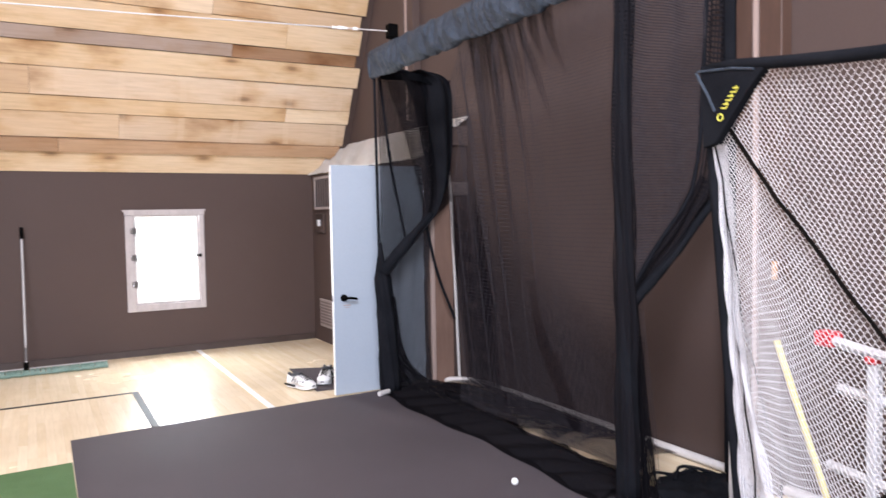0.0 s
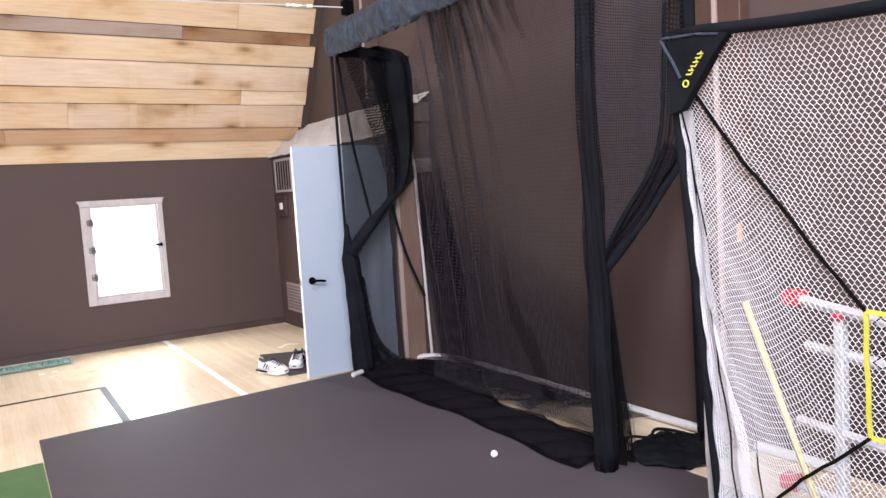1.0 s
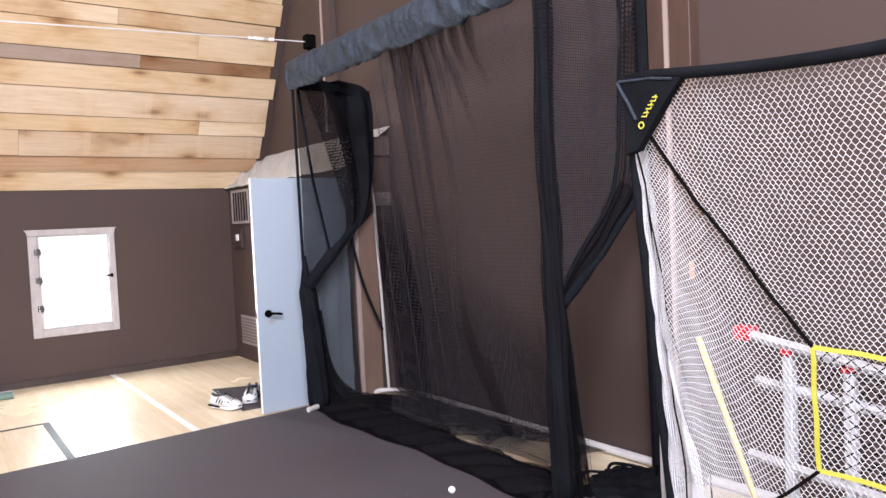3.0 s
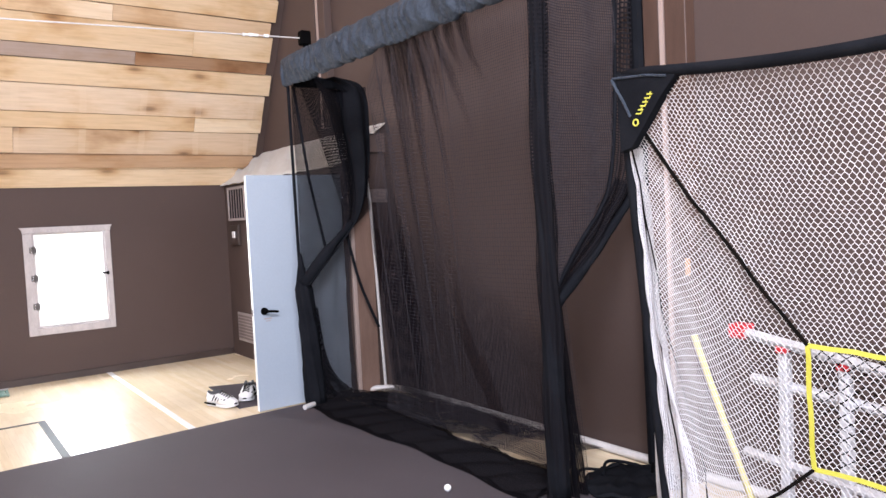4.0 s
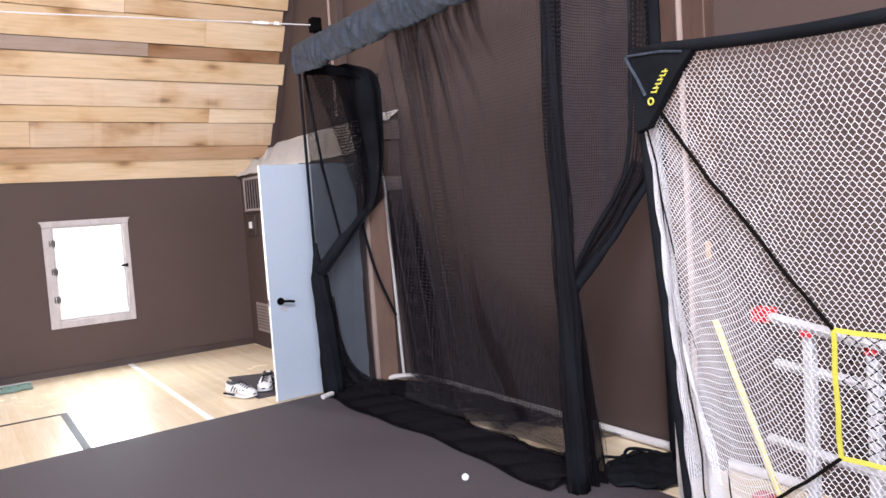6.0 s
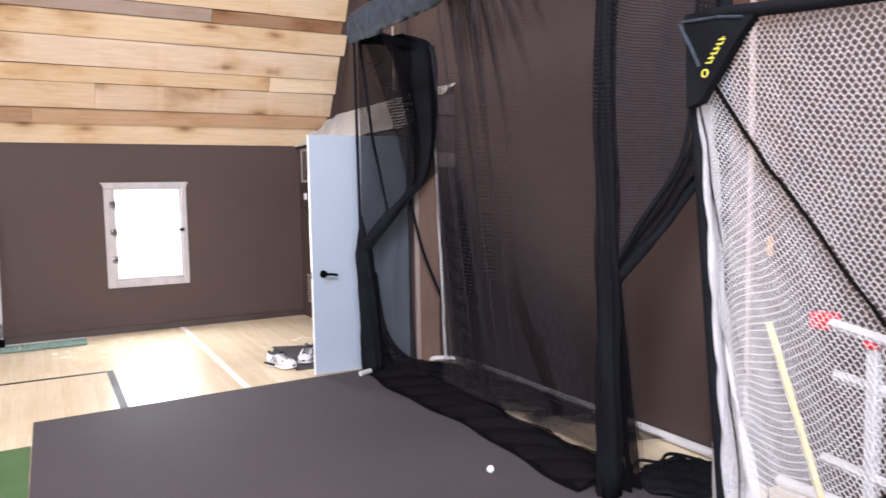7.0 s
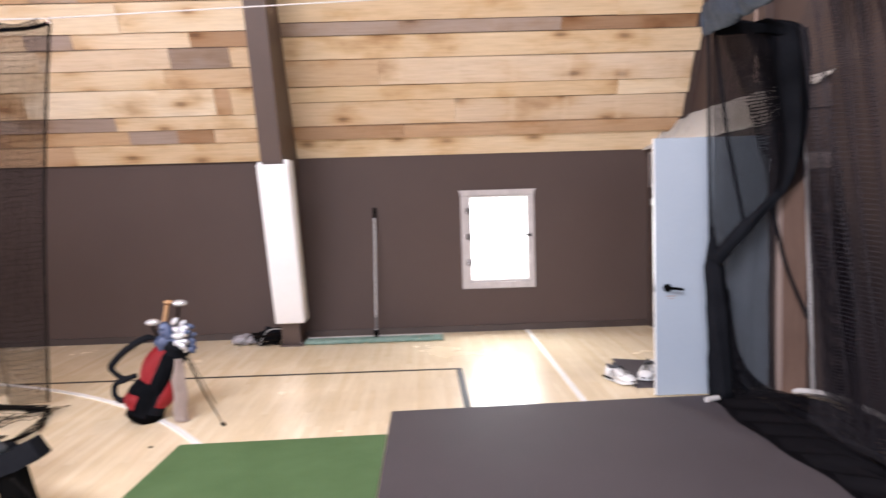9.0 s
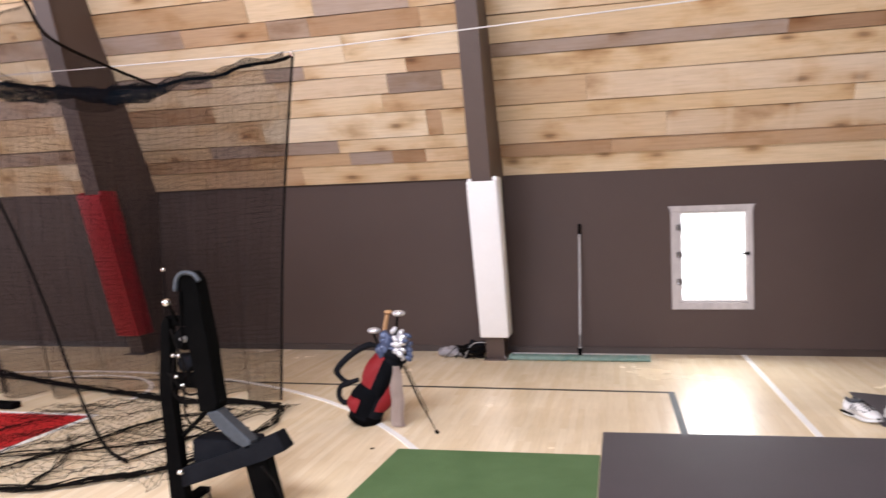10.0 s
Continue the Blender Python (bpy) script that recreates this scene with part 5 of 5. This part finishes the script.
def onbag(t, ang, r):
    return A + ax * (t * (Bt - A).length) + (sx * math.cos(ang) + sy * math.sin(ang)) * r


def wrap(t0, t1, a0, a1, r0, r1, n=16, puff=0.0):
    def fn(u, v):
        ang = a0 + (a1 - a0) * u
        return onbag(t0 + (t1 - t0) * v, ang, r0 + (r1 - r0) * v + puff * math.sin(math.pi * u) * math.sin(math.pi * v))
    return cloth(fn, n, 12, 0.3, 0.5, 0.006)


part("body", tubes(([A, A + ax * 0.06, A + ax * 0.3, A + ax * 0.55, Bt], [0.118, 0.128, 0.122, 0.115, 0.12]), n=24), M_BLACK, gb, smooth=True)
part("base", tubes(([A - ax * 0.012, A + ax * 0.07], 0.133), n=24), M_IRON, gb, "black moulded base", smooth=True)
part("collar", tubes(([Bt - ax * 0.05, Bt + ax * 0.02], [0.128, 0.132]), n=24), M_BLACK, gb, smooth=True)
part("side_panel", wrap(0.40, 0.90, 2.5, 4.55, 0.130, 0.122, puff=0.04), M_BAGR, gb, "red nylon side pocket", smooth=True)
part("side_panel", wrap(0.22, 0.60, -1.0, 0.3, 0.132, 0.128, puff=0.045), M_BAGR, gb, "red nylon side pocket", smooth=True)
part("pocket", wrap(0.11, 0.29, 3.3, 4.4, 0.176, 0.180, puff=0.02), M_BAGR, gb, "red zipped ball pocket", smooth=True)
part("pocket_band", wrap(0.05, 0.46, 2.5, 5.0, 0.137, 0.140, puff=0.05), M_BLACK, gb, smooth=True)
part("pocket", wrap(0.38, 0.86, 4.5, 5.5, 0.132, 0.126, puff=0.03), M_BLACK, gb, smooth=True)
part("shoulder_strap", tubes((smooth_path([(-1.22, 5.99, 0.60), (-1.31, 5.98, 0.645), (-1.46, 5.98, 0.575), (-1.58, 5.98, 0.47), (-1.60, 5.98, 0.41), (-1.52, 5.98, 0.34), (-1.42, 5.98, 0.36)], 6), [0.018] * 6 + [0.026] * 19 + [0.02] * 12)), M_BLACK, gb, "black padded shoulder strap", smooth=True)
part("strap_pad", tubes((smooth_path([(-1.50, 5.98, 0.33), (-1.575, 5.98, 0.30), (-1.59, 5.98, 0.22), (-1.545, 5.98, 0.17), (-1.47, 5.99, 0.20)], 5), 0.022)), M_BLACK, gb, smooth=True)
part("stand_leg", tubes(([onbag(0.86, 0.2, 0.12), Vector((-0.90, 5.92, 0.22)), Vector((-0.735, 5.80, 0.012))], [0.008, 0.007, 0.003])), M_IRON, gb)
part("stand_leg", tubes(([onbag(0.9, 0.5, 0.12), Vector((-1.03, 6.22, 0.30)), Vector((-0.95, 6.36, 0.012))], 0.0038)), M_IRON, gb)
part("rubber_foot", tubes(([(-0.745, 5.805, 0.02), (-0.725, 5.79, 0.008)], 0.013)), M_IRON, gb)
part("towel", cloth(lambda u, v: (-1.085 + (u - 0.5) * (0.055 + 0.055 * min(1, v * 3)) + 0.006 * math.sin(v * 13), 5.93 - 0.03 * math.sin(math.pi * u) + 0.004 * math.sin(u * 11 + v * 2), 0.49 - 0.48 * v), 14, 18, 0.1, 0.5, 0.012), M_TOWEL, gb, "pale pinkish towel hanging down", smooth=True)
cr = random.Random(3)
for k in range(20):
    foot = onbag(0.93, 2 * math.pi * k / 10, 0.04 + 0.03 * (k % 2))
    row, col = divmod(k, 3)
    top = Vector((-1.10 + 0.045 * col + cr.uniform(-0.012, 0.012), 5.97 + cr.uniform(-0.03, 0.05), 0.54 + 0.034 * row + cr.uniform(-0.012, 0.012)))
    c = part("club", tubes(([foot, top], 0.005), n=8), M_CHROME, gb, "steel club shaft")
    bm = bmesh.new()
    ball(bm, top + Vector((0.01, -0.01, 0.005)), 0.030, cr.uniform(1.0, 1.4), 0.5, cr.uniform(0.55, 0.85), 12, 8)
    bmesh.ops.rotate(bm, cent=top, matrix=Matrix.Rotation(cr.uniform(-0.9, 0.9), 3, "Y"), verts=bm.verts)
    part("club_head", bm, (M_SILVER, M_SILVER, M_BLUEC)[k % 3], c, smooth=True)
for cx, cz, r in ((-1.205, 0.60, 0.062), (-1.165, 0.665, 0.058), (-1.19, 0.71, 0.045), (-1.135, 0.60, 0.05)):
    bm = ball(bmesh.new(), (cx, 5.98, cz), r, 1.0, 0.7, 1.1, 24, 16)
    for v in bm.verts:
        v.co += Vector((0.006 * math.sin(v.co.z * 90), 0.006 * math.sin(v.co.x * 110), 0.007 * math.sin(v.co.x * 80 + v.co.z * 60)))
    part("head_cover", bm, M_BLUEC, gb, "blue quilted club head cover", smooth=True)
for p, q, mt, r in (((-1.235, 6.03, 0.62), (-1.170, 6.01, 0.885), M_TANW, 0.017), ((-1.13, 6.05, 0.60), (-1.085, 6.01, 0.875), M_IRON, 0.010), ((-1.24, 6.04, 0.58), (-1.295, 6.01, 0.735), M_IRON, 0.010)):
    c = part("club", tubes(([p, q], r), n=10), mt, gb)
    bm = bmesh.new()
    ball(bm, Vector(q) + Vector((0.01, 0, 0.02)), 0.042 if mt is not M_TANW else 0.028, 1.3, 0.9, 0.62)
    part("club_head", bm, mt if mt is M_TANW else M_SILVER, c, smooth=True)

# ---- black ball machine near the hanging net ----
pm = thing("ball_machine", (-1.6, 4.2, 0), "black steel ball machine on a post with tilted chute", "ball machine")
bm = bmesh.new()
prism(bm, [(-1.95, 1.07), (-1.925, 1.12), (-1.895, 1.10), (-1.90, 0.68), (-1.825, 0.0), (-1.935, 0.0), (-1.975, 0.69)], "y", 4.17, 4.24)
bmesh.ops.bevel(bm, geom=bm.edges[:], offset=0.006, segments=2, profile=0.5, affect="EDGES")
part("upright", bm, M_IRON, pm)
bm = bmesh.new()
prism(bm, [(-1.815, 1.29), (-1.80, 1.345), (-1.765, 1.378), (-1.73, 1.38), (-1.69, 1.33), (-1.635, 0.98), (-1.585, 0.62), (-1.60, 0.585), (-1.71, 0.575), (-1.73, 0.80)], "y", 4.14, 4.26)
bmesh.ops.bevel(bm, geom=bm.edges[:], offset=0.014, segments=3, profile=0.5, affect="EDGES")
ch = part("chute", bm, M_IRON, pm, "black tilted chute", smooth=False)
# grey colour of the rim stands for a highlight along the top
part("top_lip", tubes((smooth_path([(-1.815, 4.128, 1.27), (-1.80, 4.126, 1.34), (-1.765, 4.126, 1.372), (-1.70, 4.127, 1.366), (-1.662, 4.13, 1.325)], 5), 0.014), n=8), M_SLATE, ch, "grey rim painting the highlight on the chute top", smooth=True)
part("side_rib", boxes((-1.79, -1.775, 4.115, 4.13, 0.95, 1.27), bev=0.003), M_IRON, ch)
bm = bmesh.new()
prism(bm, [(-1.66, 0.575), (-1.585, 0.595), (-1.39, 0.43), (-1.385, 0.39), (-1.41, 0.375), (-1.50, 0.42), (-1.60, 0.50)], "y", 4.13, 4.22)
bmesh.ops.bevel(bm, geom=bm.edges[:], offset=0.008, segments=2, profile=0.5, affect="EDGES")
part("feed_tray", bm, M_SLATE, pm, "dark slate feed tray")
bm = bmesh.new()
prism(bm, [(-1.83, 0.135), (-1.83, 0.25), (-1.33, 0.42), (-1.235, 0.480), (-1.175, 0.385), (-1.30, 0.325)], "y", 4.13, 4.25)
bmesh.ops.bevel(bm, geom=bm.edges[:], offset=0.01, segments=2, profile=0.5, affect="EDGES")
part("cross_beam", bm, M_BLACK, pm)
part("motor_box", boxes((-1.80, -1.42, 4.20, 4.38, 0.26, 0.40), bev=0.012), M_BLACK, pm)
part("motor", tubes(([(-1.86, 4.24, 0.84), (-1.70, 4.24, 0.86)], 0.055), n=18), M_BLACK, pm, smooth=True)
part("wheel", tubes(([(-1.80, 4.17, 0.99), (-1.80, 4.22, 0.99)], 0.065), n=24), M_IRON, pm, smooth=True)
part("wheel_hub", tubes(([(-1.80, 4.155, 0.99), (-1.80, 4.175, 0.99)], 0.02), n=16), M_HANDLE, pm, smooth=True)
part("bracket_plate", boxes((-1.90, -1.68, 4.20, 4.22, 0.70, 0.79), bev=0.005), M_IRON, pm)
part("bracket_plate", boxes((-1.92, -1.74, 4.20, 4.22, 1.06, 1.12), bev=0.005), M_IRON, pm)
part("brace", tubes(([(-1.90, 4.2, 0.66), (-1.70, 4.2, 0.92)], 0.012)), M_IRON, pm)
part("brace", tubes(([(-1.66, 4.2, 0.60), (-1.85, 4.2, 0.42)], 0.014)), M_IRON, pm)
for k, (xa, za, xb, zb) in enumerate(((-1.87, 1.05, -1.76, 0.74), (-1.85, 0.92, -1.78, 0.60), (-1.90, 0.80, -1.72, 0.68), (-1.80, 0.72, -1.66, 0.46))):
    part("wire", tubes((smooth_path([(xa, 4.15, za), ((xa + xb) / 2 + 0.04 * (-1) ** k, 4.12, (za + zb) / 2 - 0.05), (xb, 4.15, zb)], 6), 0.006), n=6), M_CORD, pm, smooth=True)
for x, z in ((-1.855, 0.90), (-1.815, 0.90), (-1.84, 0.78), (-1.80, 0.73)):
    part("bolt", ball(bmesh.new(), (x, 4.14, z), 0.013), M_CHROME, pm, "bright bolt head", smooth=True)
part("knob", ball(bmesh.new(), (-1.855, 4.10, 1.209), 0.024), M_CHROME, pm, "chrome knob", smooth=True)
part("knob_arm", tubes(([(-1.855, 4.11, 1.209), (-1.855, 4.19, 1.09)], 0.008)), M_IRON, pm)
part("knob", ball(bmesh.new(), (-1.80, 4.08, 0.25), 0.018), M_CHROME, pm, "chrome knob", smooth=True)
part("antenna", tubes(([(-1.925, 4.2, 1.10), (-1.935, 4.2, 1.38)], 0.003), n=6), M_IRON, pm)
part("antenna_tip", ball(bmesh.new(), (-1.937, 4.2, 1.388), 0.012), M_CHROME, pm)
bm = bmesh.new()
prism(bm, [(-1.445, 0.30), (-1.31, 0.33), (-1.23, 0.0), (-1.365, 0.0)], "y", 4.15, 4.25)
bmesh.ops.bevel(bm, geom=bm.edges[:], offset=0.008, segments=2, profile=0.5, affect="EDGES")
part("leg", bm, M_IRON, pm)
part("foot_bar", tubes(([(-1.88, 4.2, 0.03), (-1.28, 4.2, 0.05)], 0.022), n=8), M_IRON, pm)
part("foot_bar", boxes((-1.92, -1.84, 3.95, 4.45, 0.0, 0.03), bev=0.005), M_IRON, pm)
part("power_cord", tubes((smooth_path([(-1.31, 4.10, 0.30), (-1.22, 4.08, 0.22), (-1.17, 4.08, 0.10), (-1.20, 4.1, 0.01)], 6), 0.007)), M_CORD, pm, smooth=True)
part("power_cord", tubes((smooth_path([(-1.62, 4.06, 0.18), (-1.56, 4.0, 0.08), (-1.60, 3.98, 0.012)], 6), 0.006)), M_CORD, pm, smooth=True)
solo("floor_box", boxes((-5.05, -4.80, 5.99, 6.11, 0.0042, 0.06), bev=0.006), M_IRON, "low black box on the white court line", "box")

# ---- hanging cage net ----
hn = thing("hanging_net", (-3.5, 6.0, 0), "black cage netting hung from the cable and pooled below", "net")


def panel_a(u, v):
    x = -1.86 - 6.2 * u
    sag = 0.16 * math.sin(math.pi * min(1, u * 2.1)) if u < 0.48 else 0.05
    z = (2.98 - sag) * (1 - v)
    x -= (0.42 * v ** 1.2 + 0.10 * math.sin(math.pi * min(1, v * 1.3) / 2)) * (1 - u)
    y = 5.92 + 0.5 * v ** 1.5 + (0.05 + 0.08 * v) * math.sin(u * 70 + v * 2) + 0.25 * v * math.sin(u * 9) + 0.5 * u * v
    return Vector((x, y, max(0.012 + 0.02 * (math.sin(u * 90) + 1) * (v > 0.95), z)))


def pool(u, v):
    """Slack net lying on the floor below the cage."""
    x = -2.2 - 2.2 * u - 0.25 * math.sin(math.pi * v) * (1 - u) + 0.10 * math.sin(v * 9 + u * 5)
    y = 4.3 + 2.1 * v + 0.5 * u * (0.5 - v) + 0.12 * math.sin(u * 8 + v * 3)
    return Vector((x + 0.03 * math.sin(v * 41 + u * 17), y + 0.03 * math.sin(u * 37 + v * 13), 0.016 + 0.05 * math.sin(u * 15 + v * 9) ** 4 + 0.02 * math.sin(v * 31) ** 2))


ROPE = smooth_path([(-3.05, 5.90, 2.80), (-3.30, 5.6, 2.93), (-3.32, 5.0, 3.02), (-2.88, 4.3, 3.05)], 6)


def frayed(fn, amount):
    """The same sheet with every knot of the mesh a little out of place."""
    r2 = random.Random(5)

    def out(u, v):
        p = Vector(fn(u, v))
        p += Vector((r2.uniform(-1, 1), r2.uniform(-1, 1), r2.uniform(-1, 1))) * amount
        p.z = max(p.z, 0.006)
        return p
    return out


cords("floor_mesh", mesh_cords(frayed(pool, 0.014), 44, 38), 0.0017, M_CORD, hn, "black square mesh lying loose on the floor")
cords("hung_mesh", mesh_cords(frayed(panel_a, 0.011), 96, 66), 0.0012, M_CORD, hn, "black square mesh hanging from the cable")
part("net_sheet", cloth(lambda u, v: panel_a(u, v) + Vector((0, 0.004, 0)), 150, 40, 6.2, 3.0), M_NETH, hn, "fine black mesh darkening the wall behind")
part("edge_rope", tubes(([panel_a(0, k / 20) for k in range(21)], 0.011)), M_CORD, hn, smooth=True)
part("top_rope", tubes(([panel_a(k / 60, 0) for k in range(61)], 0.014)), M_CORD, hn, smooth=True)


def gather_band(u, v):
    """Slack netting rolled over along the top edge, thinning out to the hook."""
    w = 0.02 + 0.15 * min(1.0, u / 0.25) ** 1.2 * (0.8 + 0.2 * math.sin(u * 31))
    p = panel_a(0.01 + 0.9 * u, 0.0)
    lift = 0.10 * max(0.0, math.sin(u * 9 + 0.6)) * (1 - v)
    return p + Vector((0, -0.03 - 0.05 * math.sin(math.pi * v), 0.02 + lift * 0.25 - w * v + 0.012 * math.sin(u * 140 + v * 4)))


part("top_gather", cloth(gather_band, 140, 10, 5.6, 0.25), M_NETN, hn, "blue-black net gathered along the top", smooth=True)
part("top_gather", cloth(lambda u, v: gather_band(0.18 + 0.8 * u, v * 0.9) + Vector((0, -0.03, -0.02)), 120, 8, 5.0, 0.2), M_NETN, hn, smooth=True)
part("top_rope", tubes((ROPE, 0.012)), M_CORD, hn, smooth=True)
part("net_sheet", cloth(lambda u, v: ROPE[min(int(u * 18), 17)].lerp(ROPE[min(int(u * 18) + 1, 18)], u * 18 - int(u * 18)).lerp(Vector((-4.6 - 0.4 * u, 6.1 - 1.9 * u, 3.0 + 0.5 * u)), v) + Vector((0, 0, -0.25 * math.sin(math.pi * v))), 36, 20, 1.9, 1.6), M_NETH, hn, "mesh roof of the cage hanging slack", smooth=True)


def strands(pts, n, spread, r):
    """Net gathered to a loose rope: thin strands that wander about a line."""
    bm = bmesh.new()
    line = smooth_path(pts, 8)
    for q in range(n):
        ph, am = rng.uniform(0, 6), rng.uniform(0.2, 1.0) * spread
        w = [p + Vector((am * math.sin(k * 0.5 + ph) + rng.uniform(-0.1, 0.1) * spread, am * math.sin(k * 0.43 + 2 * ph) + rng.uniform(-0.1, 0.1) * spread, max(0.0, am * 0.5 * math.sin(k * 0.37 + ph)))) for k, p in enumerate(line)]
        tube(bm, w, [rng.uniform(0.5, 1.3) * r for _ in w], 5)
    return bm


for pts, n, spread, r in (
        ([(-7.2, 7.6, 0.02), (-6.25, 7.33, 0.02), (-4.8, 6.85, 0.02), (-3.47, 6.44, 0.02), (-2.75, 6.45, 0.02), (-2.3, 6.32, 0.02)], 16, 0.07, 0.006),
        ([(-2.28, 6.36, 0.02), (-2.14, 5.9, 0.02), (-2.2, 5.2, 0.02), (-2.35, 4.75, 0.02)], 10, 0.06, 0.004),
        ([(-2.3, 4.75, 0.02), (-2.65, 4.45, 0.02), (-2.97, 4.27, 0.02), (-3.6, 4.2, 0.02)], 12, 0.07, 0.005),
        ([(-3.5, 4.55, 0.02), (-3.3, 5.2, 0.02), (-3.08, 5.86, 0.02), (-2.7, 6.2, 0.02)], 6, 0.04, 0.004),
        ([(-3.9, 4.7, 0.02), (-3.17, 5.02, 0.02), (-2.6, 5.37, 0.02), (-2.25, 5.7, 0.02)], 6, 0.05, 0.004),
        ([(-3.03, 4.26, 0.02), (-3.2, 4.8, 0.02), (-3.6, 5.3, 0.02)], 5, 0.04, 0.004),
        ([(-2.5, 6.2, 0.02), (-2.55, 5.4, 0.02), (-2.75, 4.8, 0.02)], 5, 0.05, 0.003)):
    part("net_fold", strands(pts, n, spread, r), M_CORD, hn, "tangled strands of net on the floor", smooth=True)
part("drop_rope", tubes((smooth_path([(-5.4, 5.98, 3.02), (-4.5, 5.9, 1.45), (-4.06, 5.9, 0.356), (-3.57, 5.547, 0.03), (-3.0, 5.0, 0.03), (-2.685, 4.784, 0.03)], 8), 0.013)), M_CORD, hn, "black rope hanging down and trailing over the floor", smooth=True)
part("hook", tubes(([(-1.86, 5.92, 2.97), (-1.87, 5.9, 3.01)], 0.012)), M_CHROME, hn)

bm = bmesh.new()
ball(bm, (-1.11, 5.37, 0.006), 0.009, 1.6, 1.0, 0.55, 12, 8)
for v in bm.verts:
    v.co.z += 0.003 * math.sin(v.co.x * 300)
solo("floor_debris", bm, M_CORD, "tiny dark scrap lying on the maple floor", "scrap", smooth=True)
